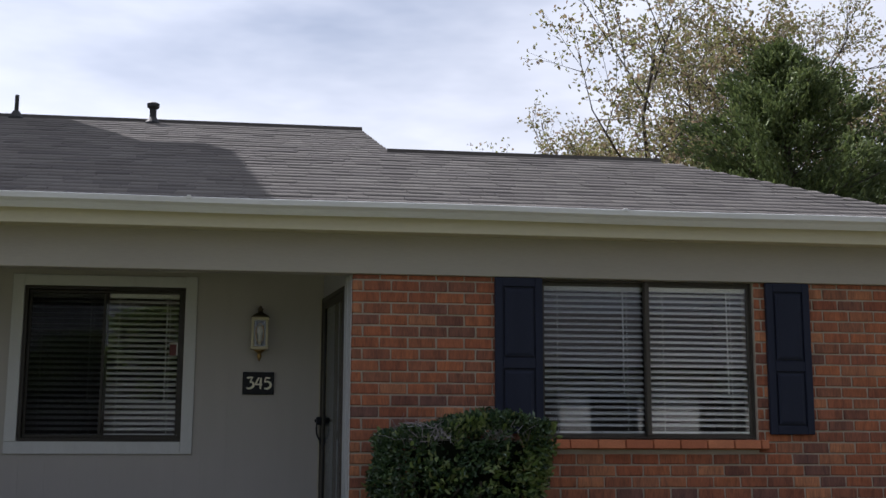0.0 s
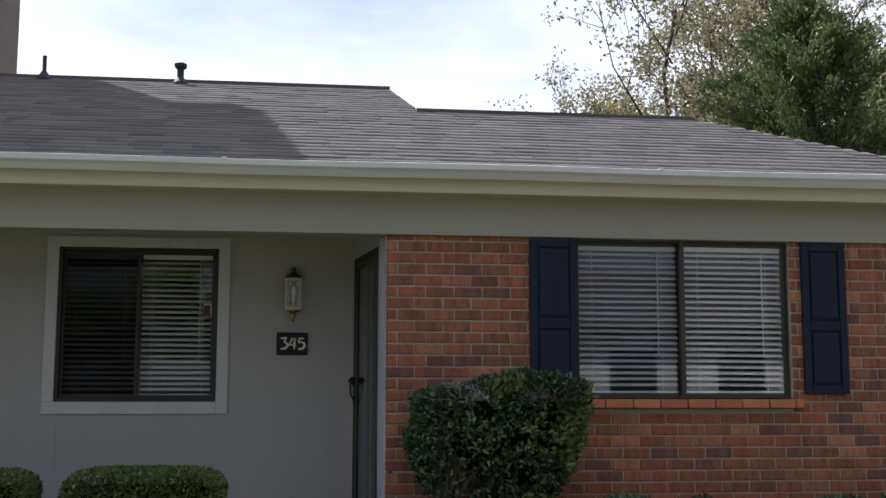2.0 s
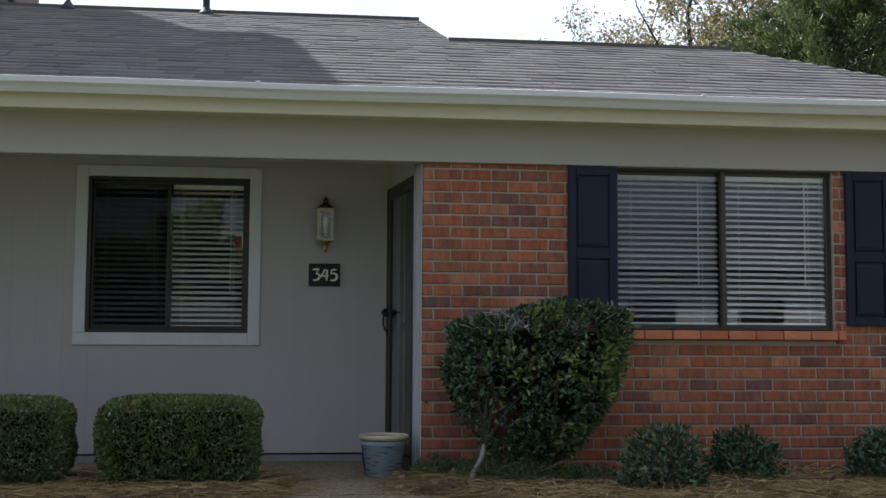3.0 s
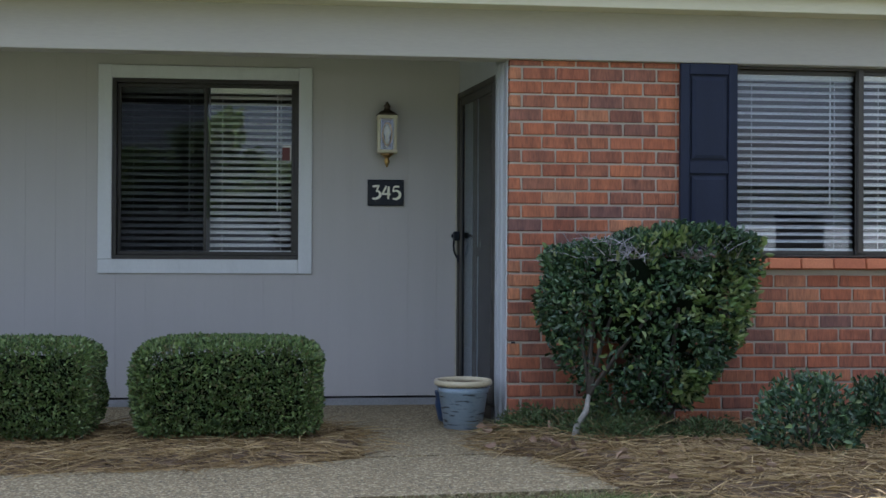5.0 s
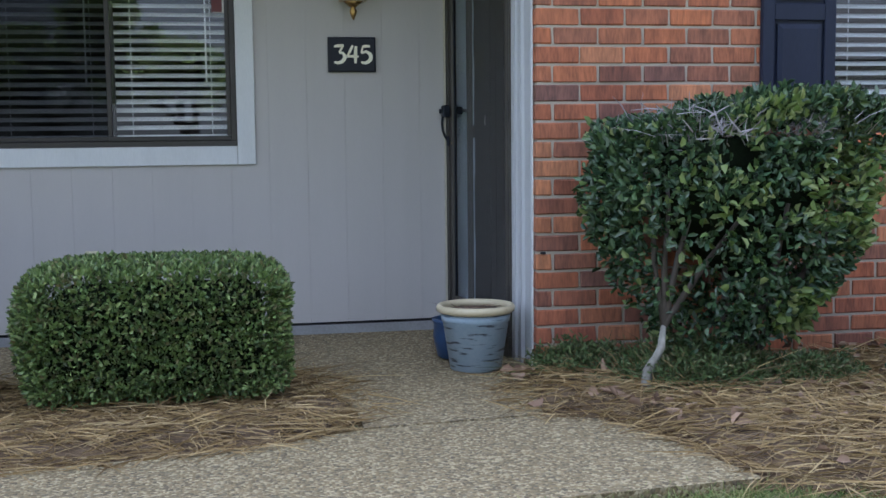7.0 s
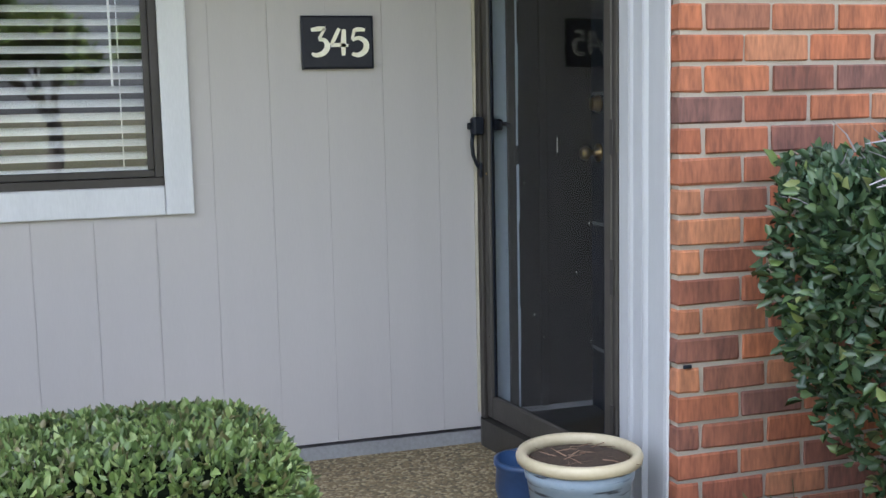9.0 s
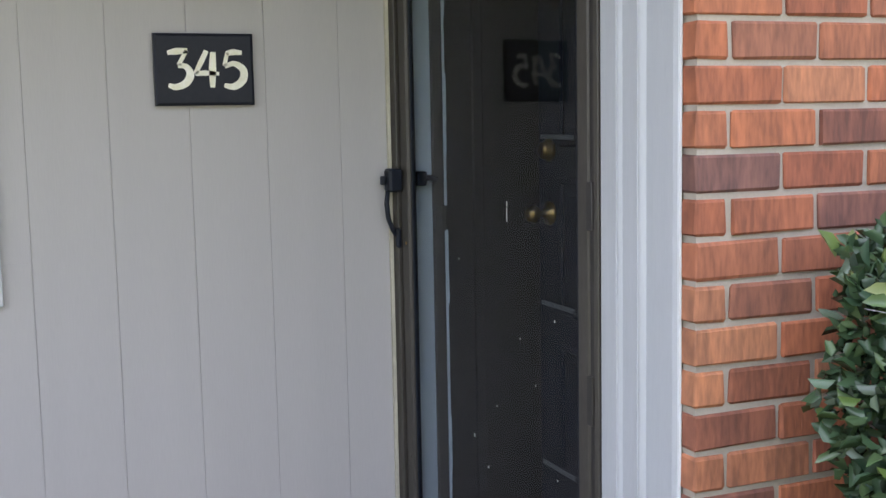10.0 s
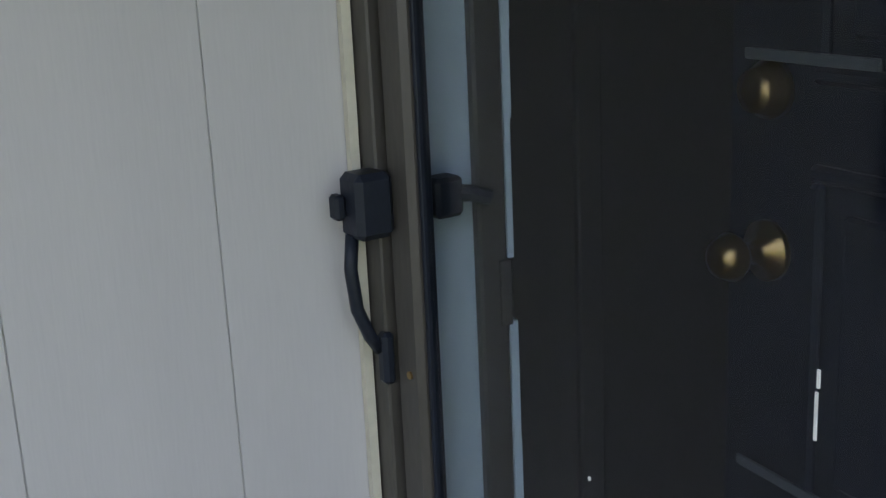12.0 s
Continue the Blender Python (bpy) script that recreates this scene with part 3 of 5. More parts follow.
ROOF = [(-7.6, EAVE_Y), (4.45, EAVE_Y), (2.95, 2.02), (0.42, 2.02), (0.24, 3.38), (-7.6, 3.38)]
roof = thing("roof", 0, 0, 2.5, "hipped roof of weathered grey-brown asphalt shingles", kind="structure")
back = roof.matrix_world.inverted()
bm = bmesh.new()
top = [bm.verts.new((x, y, on_roof(y) - 0.012)) for x, y in ROOF]
low = [bm.verts.new((x, y, on_roof(y) - 0.05)) for x, y in ROOF]
bm.faces.new(top)
bm.faces.new(low)
for i in range(6):
    bm.faces.new((top[i], top[(i + 1) % 6], low[(i + 1) % 6], low[i]))
z1, z2 = on_roof(2.02) - 0.012, on_roof(3.55) - 0.012
far = [bm.verts.new(p) for p in ((4.45, 4.4, EAVE_Z), (0.42, 4.4, EAVE_Z + 0.02), (0.24, 7.4, EAVE_Z), (-7.6, 7.4, EAVE_Z))]
bm.faces.new((top[1], far[0], top[2]))
bm.faces.new((top[2], far[0], far[1], top[3]))
bm.faces.new((top[3], far[1], far[2], top[4]))
bm.faces.new((top[4], far[2], far[3], top[5]))
bmesh.ops.recalc_face_normals(bm, faces=bm.faces)
part("deck", bm, M["shingle"], roof).matrix_parent_inverse = back


def roof_limits(y):
    """West and east end of a shingle row at y."""
    if y <= 2.02:
        return -7.6, 4.45 - (y - EAVE_Y) * 1.5 / 2.32
    return -7.6, 0.42 - (y - 2.02) * 0.18 / 1.36


rng = np.random.default_rng(5)
V, F = [], []
expo = 0.128
y, row = EAVE_Y - 0.02, 0
while y < 3.33:
    x0, x1 = roof_limits(max(y, EAVE_Y))
    if y < 2.02 < y + expo * 1.6:
        x1 = roof_limits(2.0)[1]
    x = x0 - rng.uniform(0, 0.3)
    while x < x1:
        w = rng.choice([0.14, 0.2, 0.26, 0.33])
        a, b = max(x, x0), min(x + w - 0.004, x1)
        if b - a > 0.02:
            t = 0.005 + rng.choice([0.0, 0.0, 0.005]) + rng.uniform(0, 0.002)
            ya, yb = y + rng.uniform(-0.007, 0.007), min(y + expo * 1.25, 3.39)
            za, zb = on_roof(ya), on_roof(yb)
            k = len(V)
            V += [(a, ya, za - 0.01), (b, ya, za - 0.01), (b, ya, za + t), (a, ya, za + t), (b, yb, zb + 0.001), (a, yb, zb + 0.001)]
            F += [(k, k + 1, k + 2, k + 3), (k + 3, k + 2, k + 4, k + 5)]
        x += w
    y += expo
    row += 1
sh = part("shingles", mesh_from("shingles", V, F), M["shingle"], roof, kind="stuff")
sh.matrix_parent_inverse = back
bm = bmesh.new()
box(-7.6, 0.26, 3.32, 3.45, on_roof(3.38) - 0.03, on_roof(3.38) + 0.012, bm=bm)
box(0.40, 2.97, 1.96, 2.08, on_roof(2.02) - 0.03, on_roof(2.02) + 0.012, bm=bm)
part("ridge_cap", bm, M["shingle"], roof).matrix_parent_inverse = back

# two-storey wing behind the ridge
tower = thing("house_wing", -7.0, 4.4, 0, "tall brown-sided wing behind the roof", "house")
tb = tower.matrix_world.inverted()
WING_X, WING_Y = -3.82, 3.68
part("wall", box(-10.5, WING_X, WING_Y, 5.0, -0.5, 8.05), M["siding_brown"], tower).matrix_parent_inverse = tb
z = 4.0
while z < 7.8:
    part("siding_board", box(-10.5, WING_X + 0.015, WING_Y - 0.018, WING_Y - 0.002, z, z + 0.192, 0.003), M["siding_brown"], tower).matrix_parent_inverse = tb
    z += 0.2
part("roof", box(-10.7, WING_X + 0.50, WING_Y - 0.1, 5.1, 8.052, 8.50, 0.02), M["far_roof"], tower).matrix_parent_inverse = tb
part("corner_board", box(WING_X - 0.10, WING_X + 0.02, WING_Y - 0.035, WING_Y - 0.02, 3.9, 8.03), M["siding_brown"], tower).matrix_parent_inverse = tb
part("downspout", box(WING_X + 0.022, WING_X + 0.075, WING_Y - 0.02, WING_Y + 0.06, 3.9, 8.03, 0.008), M["pipe"], tower).matrix_parent_inverse = tb
part("window_trim", box(-5.2, -4.03, WING_Y - 0.05, WING_Y - 0.02, 4.15, 6.1, 0.005), M["far_wall"], tower).matrix_parent_inverse = tb


def vent(x, y, tall, cap):
    z = on_roof(y)
    v = thing("vent_pipe", x, y, z, "dark metal roof vent pipe" + (" with a cap" if cap else " in a flared boot"), "vent pipe")
    part("boot", lathe([(0.08, -0.06), (0.075, 0.0), (0.04, 0.05), (0.03, 0.07)], sides=16), M["pipe"], v)
    part("pipe", lathe([(0.02 if not cap else 0.034, -0.02), (0.02 if not cap else 0.034, tall)], sides=16), M["pipe"], v)
    if cap:
        part("cap", lathe([(0.034, tall - 0.06), (0.06, tall - 0.04), (0.062, tall - 0.005), (0.03, tall + 0.012)], sides=16), M["pipe"], v)
    return v


vent(-3.14, 3.28, 0.23, False)
vent(-1.83, 3.28, 0.20, True)


# ---- windows ----
def local(ob, parent):
    ob.matrix_parent_inverse = parent.matrix_world.inverted()
    return ob


def blinds(name, x0, x1, z0, z1, y, tilt, label, drop=0.0):
    """A venetian blind: headrail, slats, bottom rail, cords and a wand."""
    b = thing(name, (x0 + x1) / 2, y, z0, label, "window blind")
    local(part("headrail", box(x0, x1, y - 0.02, y + 0.03, z1 - 0.05, z1, 0.003), M["blind"], b), b)
    n = int((z1 - z0 - 0.09) / 0.0435)
    base = bmesh.new()
    prof = [(-0.024, -0.0015), (0.0, 0.0015), (0.024, -0.0015)]
    t = radians(tilt)
    pr = [(c * math.cos(t) - s * math.sin(t), c * math.sin(t) + s * math.cos(t)) for c, s in prof]
    th = 0.0022
    vs = [[base.verts.new((x, c, s)) for c, s in pr] + [base.verts.new((x, c, s - th)) for c, s in reversed(pr)] for x in (x0 - (x0 + x1) / 2, x1 - (x0 + x1) / 2)]
    for k in range(6):
        base.faces.new((vs[0][k], vs[0][(k + 1) % 6], vs[1][(k + 1) % 6], vs[1][k]))
    base.faces.new(vs[0])
    base.faces.new(vs[1])
    bmesh.ops.recalc_face_normals(base, faces=base.faces)
    me = bpy.data.meshes.new("slat")
    base.to_mesh(me)
    base.free()
    me.materials.append(M["blind"])
    r = random.Random(n)
    for i in range(n):
        s = part("slat", me, M["blind"], b)
        s.matrix_basis = pose(0, 0.005, z1 - z0 - 0.075 - i * 0.0435, r.uniform(-2.5, 2.5), r.uniform(-0.12, 0.12) + drop * i / n, 0)
    local(part("bottom_rail", box(x0, x1, y - 0.018, y + 0.022, z0 + 0.008, z0 + 0.03, 0.003), M["blind"], b), b)
    w = x1 - x0
    for f in (0.16, 0.84):
        local(part("cord", tube([(x0 + w * f, y - 0.022, z1 - 0.04), (x0 + w * f, y - 0.022, z0 + 0.02)], 0.0018, 5), M["blind"], b), b)
    local(part("wand", tube([(x0 + w * 0.80, y - 0.03, z1 - 0.05), (x0 + w * 0.80, y - 0.03, z1 - 0.05 - (z1 - z0) * 0.7)], 0.004, 6), M["blind"], b), b)
    return b


def slider(name, x0, x1, z0, z1, y, frame_mat, mull, label, west_pane):
    """A horizontal sliding window with two sashes."""
    w = thing(name, (x0 + x1) / 2, y, z0, label, kind="structure")
    f = 0.028 if west_pane is not M["pane_mid"] else 0.014
    for nm, b in (("frame_head", (x0, x1, y - 0.02, y + 0.07, z1 - f, z1)), ("frame_sill", (x0, x1, y - 0.02, y + 0.07, z0, z0 + f)),
                  ("frame_side", (x0, x0 + f, y - 0.02, y + 0.07, z0 + f, z1 - f)), ("frame_side", (x1 - f, x1, y - 0.02, y + 0.07, z0 + f, z1 - f))):
        local(part(nm, box(*b, 0.002), frame_mat, w), w)
    for nm, a, b2, yy in (("sash", x0 + f, mull + 0.02, y + 0.025), ("sash", mull - 0.02, x1 - f, y - 0.005)):
        s = local(part(nm, box(a, b2, yy, yy + 0.02, z0 + f + 0.001, z0 + f + 0.024, 0.002), frame_mat, w), w)
        for b in ((a, b2, yy, yy + 0.02, z1 - f - 0.024, z1 - f - 0.001), (a, a + 0.022, yy, yy + 0.02, z0 + f + 0.025, z1 - f - 0.025), (b2 - 0.022, b2, yy, yy + 0.02, z0 + f + 0.025, z1 - f - 0.025)):
            q = part("sash_rail", box(*b, 0.002), frame_mat, s)
            q.matrix_parent_inverse = (w.matrix_world).inverted()
            s_off = s.matrix_parent_inverse
            q.matrix_parent_inverse = Matrix.Identity(4)
    pl = local(part("pane", box(x0 + f + 0.02, mull + 0.001, y + 0.033, y + 0.037, z0 + f + 0.02, z1 - f - 0.02), west_pane, w, "screened darker pane"), w)
    pr = local(part("pane", box(mull - 0.001, x1 - f - 0.02, y + 0.003, y + 0.007, z0 + f + 0.02, z1 - f - 0.02), M["pane"], w, "clear reflecting pane"), w)
    for p in (pl, pr):
        p.visible_shadow = False
    return w


window_1 = slider("window_1", PW[0], PW[1], PW[2], PW[3], D + 0.02, M["frame_dark"], -1.868, "dark-framed sliding porch window with blinds behind", M["pane_dark"])
window_2 = slider("window_2", WIN[0], WIN[1], 0.902, TOP - 0.003, 0.06, M["bronze"], 2.175, "sliding front window in the brick wall with blinds behind", M["pane_mid"])
blinds("window_blind", PW[0] + 0.03, -1.875, PW[2] + 0.03, PW[3] - 0.03, D + 0.13, 27, "lowered white blind dim behind the porch window")
blinds("window_blind", -1.862, PW[1] - 0.03, PW[2] + 0.03, PW[3] - 0.03, D + 0.10, 27, "lowered white blind with open slats in the porch window")
blinds("window_blind", WIN[0] + 0.016, 2.165, 0.925, TOP - 0.02, 0.135, 26, "lowered white blind behind the front window")
blinds("window_blind", 2.185, WIN[1] - 0.03, 0.925, TOP - 0.02, 0.105, 27, "lowered white blind hanging a little askew in the front window", 0.4)
local(part("mullion", box(2.158, 2.192, 0.03, 0.05, 0.93, TOP - 0.01, 0.003), M["bronze"], window_2), window_2)
trim1 = thing("window_trim", -1.87, D, 0.77, "flat white-painted trim boards round the porch window", kind="structure")
for nm, b in (("trim_board", (-2.575, -2.485, D - 0.02, D - 0.002, 0.865, 2.157)), ("trim_board", (-1.255, -1.165, D - 0.02, D - 0.002, 0.77, 2.157)),
              ("trim_board", (-2.485, -1.255, D - 0.019, D - 0.001, 2.07, 2.155)), ("trim_board", (-2.575, -1.257, D - 0.019, D - 0.001, 0.77, 0.863))):
    local(part(nm, box(*b, 0.003), M["trim"], trim1), trim1)
st = thing("sticker", -1.32, D + 0.01, 1.56, "small red and white security sticker on the pane", "sticker")
local(part("backing", box(-1.365, -1.305, D + 0.0135, D + 0.0148, 1.53, 1.635), M["sticker_edge"], st), st)
local(part("red_field", box(-1.366, -1.314, D + 0.0120, D + 0.0132, 1.533, 1.622), M["sticker"], st), st)


def shutter(x0, x1):
    s = thing("shutter", (x0 + x1) / 2, -0.02, 0.94, "navy raised-panel shutter on the brick wall", "shutter", "shutters beside the front window")
    z0, z1, y = 0.935, TOP - 0.004, -0.002
    local(part("backboard", box(x0, x1, y - 0.016, y, z0, z1, 0.002), M["navy"], s), s)
    for nm, b in (("stile", (x0, x0 + 0.055)), ("stile", (x1 - 0.055, x1))):
        local(part(nm, box(b[0], b[1], y - 0.034, y - 0.016, z0, z1, 0.004), M["navy"], s), s)
    for a, b in ((z0, z0 + 0.06), (1.395, 1.47), (z1 - 0.065, z1)):
        local(part("rail", box(x0 + 0.055, x1 - 0.055, y - 0.034, y - 0.016, a, b, 0.004), M["navy"], s), s)
    for a, b in ((z0 + 0.075, 1.38), (1.485, z1 - 0.08)):
        bm = box(x0 + 0.07, x1 - 0.07, y - 0.030, y - 0.016, a, b)
        front = [f for f in bm.faces if f.normal.y < -0.9]
        bmesh.ops.inset_individual(bm, faces=front, thickness=0.03, depth=0.0)
        for f in front:
            for v in f.verts:
                v.co.y -= 0.006
        local(part("panel", bm, M["navy"], s), s)
    return s


shutter(1.025, 1.374)
shutter(3.07, 3.41)

# ---- wall lamp and sign ----
lamp = thing("wall_lamp", -0.665, D, 1.49, "brass and cream carriage lantern on the porch wall, unlit", "wall lamp")
LX, LY = -0.665, D - 0.09
local(part("back_plate", box(LX - 0.035, LX + 0.035, D - 0.014, D - 0.0005, 1.62, 1.86, 0.006), M["lamp_metal"], lamp), lamp)
local(part("arm", tube([(LX, D - 0.01, 1.86), (LX, D - 0.04, 1.90), (LX, LY, 1.885)], 0.009), M["lamp_metal"], lamp), lamp)
for sx in (-1, 1):
    for sy in (-1, 1):
        local(part("corner_post", box(LX + sx * 0.055 - 0.009, LX + sx * 0.055 + 0.009, LY + sy * 0.045 - 0.009, LY + sy * 0.045 + 0.009, 1.60, 1.815, 0.002), M["lamp_cream"], lamp), lamp)
local(part("top_band", box(LX - 0.068, LX + 0.068, LY - 0.058, LY + 0.058, 1.812, 1.836, 0.004), M["lamp_cream"], lamp), lamp)
local(part("bottom_band", box(LX - 0.068, LX + 0.068, LY - 0.058, LY + 0.058, 1.582, 1.604, 0.004), M["lamp_cream"], lamp), lamp)
local(part("roof_cap", lathe([(0.075, 1.837), (0.05, 1.86), (0.022, 1.875), (0.018, 1.89), (0.026, 1.90), (0.012, 1.915), (0.005, 1.93)], LX, LY, 0, 24), M["lamp_metal"], lamp, smooth=True), lamp)
local(part("finial", lathe([(0.05, 1.58), (0.03, 1.565), (0.012, 1.55), (0.02, 1.53), (0.012, 1.51), (0.004, 1.49)], LX, LY, 0, 24), M["brass"], lamp, smooth=True), lamp)
ring = [(LX + 0.03 * math.cos(a), LY - 0.05, 1.708 + 0.075 * math.sin(a)) for a in np.linspace(0, 2 * math.pi, 25)]
local(part("oval_ring", tube(ring, 0.004, 6), M["brass"], lamp), lamp)
for sy in (-1, 1):
    g = local(part("pane", box(LX - 0.046, LX + 0.046, LY + sy * 0.045 - 0.001, LY + sy * 0.045 + 0.001, 1.604, 1.812), M["pane"], lamp), lamp)
    g.visible_shadow = False
local(part("bulb", lathe([(0.008, 1.62), (0.013, 1.64), (0.013, 1.69), (0.024, 1.73), (0.018, 1.76), (0.004, 1.775)], LX, LY, 0, 20), M["cream_paint"], lamp, smooth=True), lamp)

sign = thing("house_number_sign", -0.668, D, 1.234, "black plate with the cream painted numerals 345", "house number")
sx0, sx1, sz0, sz1 = -0.79, -0.546, 1.234, 1.41
bm = box(sx0, sx1, D - 0.018, D - 0.0005, sz0, sz1)
front = [f for f in bm.faces if f.normal.y < -0.9]
bmesh.ops.inset_individual(bm, faces=front, thickness=0.010, depth=0.0)
for f in front:
    for v in f.verts:
        v.co.y -= 0.004
local(part("plate", bm, M["sign_black"], sign), sign)


def brush(points, widths, y=None):
    """A flat painted stroke with its own width along points (x, z)."""
    y = D - 0.0235 if y is None else y
    pts = [Vector((a, b)) for a, b in points]
    bm = bmesh.new()
    row = []
    for i, p in enumerate(pts):
        d = (pts[min(i + 1, len(pts) - 1)] - pts[max(i - 1, 0)]).normalized()
        s = Vector((-d.y, d.x)) * widths[i] / 2
        row.append([bm.verts.new((q.x, yy, q.y)) for yy in (y, y + 0.0012) for q in (p + s, p - s)])
    for a, b in zip(row, row[1:]):
        bm.faces.new((a[0], a[1], b[1], b[0]))
        bm.faces.new((a[2], b[2], b[3], a[3]))
        bm.faces.new((a[0], b[0], b[2], a[2]))
        bm.faces.new((a[1], a[3], b[3], b[1]))
    bmesh.ops.recalc_face_normals(bm, faces=bm.faces)
    return bm


def smooth_line(points, widths, n=6):
    out, w = [], []
    P = [Vector(p) for p in points]
    for i in range(len(P) - 1):
        a, b, c, d = P[max(i - 1, 0)], P[i], P[i + 1], P[min(i + 2, len(P) - 1)]
        for k in range(n):
            t = k / n
            out.append(0.5 * ((2 * b) + (c - a) * t + (2 * a - 5 * b + 4 * c - d) * t * t + (3 * b - a - 3 * c + d) * t ** 3))
            w.append(widths[i] + (widths[i + 1] - widths[i]) * t)
    return out + [P[-1]], w + [widths[-1]]


SW, SH = sx1 - sx0, sz1 - sz0


def numeral(name, strokes):
    bm = bmesh.new()
    for pts, ws in strokes:
        p, w = smooth_line([(sx0 + u * SW, sz0 + v * SH) for u, v in pts], [q * SW * 1.36 for q in ws])
        one = brush(p, w)
        tmp = bpy.data.meshes.new("tmp")
        one.to_mesh(tmp)
        one.free()
        bm.from_mesh(tmp)
        bpy.data.meshes.remove(tmp)
    local(part(name, bm, M["cream_paint"], sign, "cream brushed numeral"), sign)


numeral("numeral", [([(0.13, 0.73), (0.22, 0.75), (0.33, 0.76)], [0.03, 0.05, 0.035]), ([(0.32, 0.76), (0.26, 0.62), (0.24, 0.56)], [0.03, 0.03, 0.035]),
                    ([(0.23, 0.55), (0.31, 0.54), (0.35, 0.43), (0.30, 0.31), (0.20, 0.26), (0.13, 0.29)], [0.03, 0.04, 0.06, 0.055, 0.045, 0.03])])
numeral("numeral", [([(0.52, 0.76), (0.46, 0.60), (0.40, 0.44)], [0.035, 0.04, 0.03]), ([(0.40, 0.44), (0.50, 0.45), (0.64, 0.44)], [0.03, 0.04, 0.025]),
                    ([(0.585, 0.74), (0.575, 0.50), (0.57, 0.25)], [0.04, 0.055, 0.035])])
numeral("numeral", [([(0.88, 0.73), (0.79, 0.74), (0.72, 0.72)], [0.03, 0.045, 0.035]), ([(0.73, 0.73), (0.71, 0.62), (0.70, 0.55)], [0.03, 0.03, 0.03]),
                    ([(0.70, 0.54), (0.80, 0.58), (0.89, 0.49), (0.88, 0.35), (0.79, 0.26), (0.69, 0.28)], [0.03, 0.04, 0.055, 0.06, 0.05, 0.03])])

outlet = thing("outlet_cover", -1.985, D, 0.31, "cream round-cornered outlet cover low on the porch wall", "outlet cover")
part("cover_plate", box(-0.035, 0.035, -0.016, -0.0006, -0.04, 0.04, 0.006), M["lamp_cream"], outlet)
part("flap", box(-0.025, 0.025, -0.026, -0.0165, -0.028, 0.028, 0.004), M["lamp_cream"], outlet)

hole = thing("cable_hole", 0.03, -0.001, 0.391, "small dark hole in a mortar joint", "hole")
part("hole_rim", box(-0.012, 0.012, -0.003, 0.004, -0.005, 0.005, 0.001), M["black"], hole)

# ---- entry: casing, storm door, inner door ----
casing = thing("door_casing", -0.02, 0.08, FLOOR, "grey-white stepped corner casing beside the brick", kind="structure")
bm = prism([(-0.043, 0.268), (-0.040, 0.214), (-0.030, 0.206), (-0.027, 0.156), (-0.013, 0.146), (-0.009, 0.062), (-0.003, 0.050), (0.003, 0.052), (0.003, 0.268)], FLOOR, TOP)
local(part("casing_board", bm, M["casing"], casing), casing)
local(part("caulk_line", tube([(-0.004, 0.048, FLOOR + 0.02), (-0.002, 0.047, 0.6), (-0.004, 0.047, 1.0), (-0.003, 0.047, TOP)], 0.0045, 6), M["trim"], casing), casing)
for cx, cy in ((-0.041, 0.212), (-0.028, 0.154)):
    local(part("bead", tube([(cx, cy, FLOOR + 0.01), (cx, cy, 1.0), (cx, cy, TOP - 0.002)], 0.0025, 6), M["casing"], casing), casing)
local(part("casing_foot", box(-0.044, 0.02, 0.06, 0.267, -0.20, FLOOR - 0.001), M["casing"], casing), casing)
bm = prism([(-0.165, D - 0.001), (-0.04, 0.27), (0.003, 0.27), (0.003, D - 0.001)], 2.008, 2.42)
local(part("head_casing", bm, M["casing"], casing), casing)
local(part("near_jamb", box(0.0, 0.27, 0.2705, 0.282, -0.02, 2.005), M["jamb_shaded"], casing), casing)

far_jamb = thing("door_frame", 0.05, 1.07, -0.05, "pale painted door jamb with dark brown, shade-darkened inner rebate and scuffed stop", kind="structure")
local(part("jamb_face", box(-0.142, -0.050, 1.100, 1.132, 0.0, 2.005, 0.001), M["jamb"], far_jamb), far_jamb)
local(part("weather_strip", box(-0.076, -0.045, 1.084, 1.0995, 0.0, 2.005, 0.003), M["bronze"], far_jamb), far_jamb)
rr = random.Random(4)
z = 0.0
while z < 2.0:
    z1 = min(z + rr.uniform(0.05, 0.16), 0.892 if z < 0.88 else 2.0)
    if z < 0.88 or z > 0.95:
        local(part("paint_edge", box(-0.0445, -0.036 + rr.uniform(-0.003, 0.001), 1.0845, 1.0995, z, z1), M["jamb"], far_jamb), far_jamb)
    z = 0.958 if z1 == 0.892 else z1
local(part("strike_plate", box(-0.056, -0.043, 1.080, 1.0837, 0.89, 0.958, 0.001), M["bronze"], far_jamb), far_jamb)
local(part("inner_jamb", box(-0.044, 0.302, 1.124, 1.132, 0.0, 2.005), M["jamb_shaded"], far_jamb), far_jamb)
local(part("inner_stop", box(0.055, 0.085, 1.112, 1.1235, 0.0, 2.005, 0.002), M["jamb_shaded"], far_jamb), far_jamb)
local(part("caulk", box(-0.190, -0.181, D - 0.012, D - 0.001, 0.0, 2.0), M["cream_caulk"], far_jamb), far_jamb)

bm = prism([(-0.180, D - 0.001), (-0.185, 1.10), (-0.06, 0.268), (0.27, 0.268), (0.27, D - 0.001)], FLOOR - 0.02, -0.022)
sill = tagged(part("threshold", bm, M["bronze"]), "bronze metal threshold", kind="structure")

# the storm door stands a little askew; its own x points into the room, its own y to the latch side
storm = new("storm_door")
tagged(storm, "bronze aluminium full-glass storm door, not quite closed", kind="structure")
storm.matrix_world = pose(-0.172, 1.125, -0.015, 0, 0, 8.45)


def sd(name, b, mat, label="", bevel=0.002, parent=None):
    o = part(name, box(b[0], b[1], -b[3], -b[2], b[4], b[5], bevel), mat, parent or storm, label)
    return o


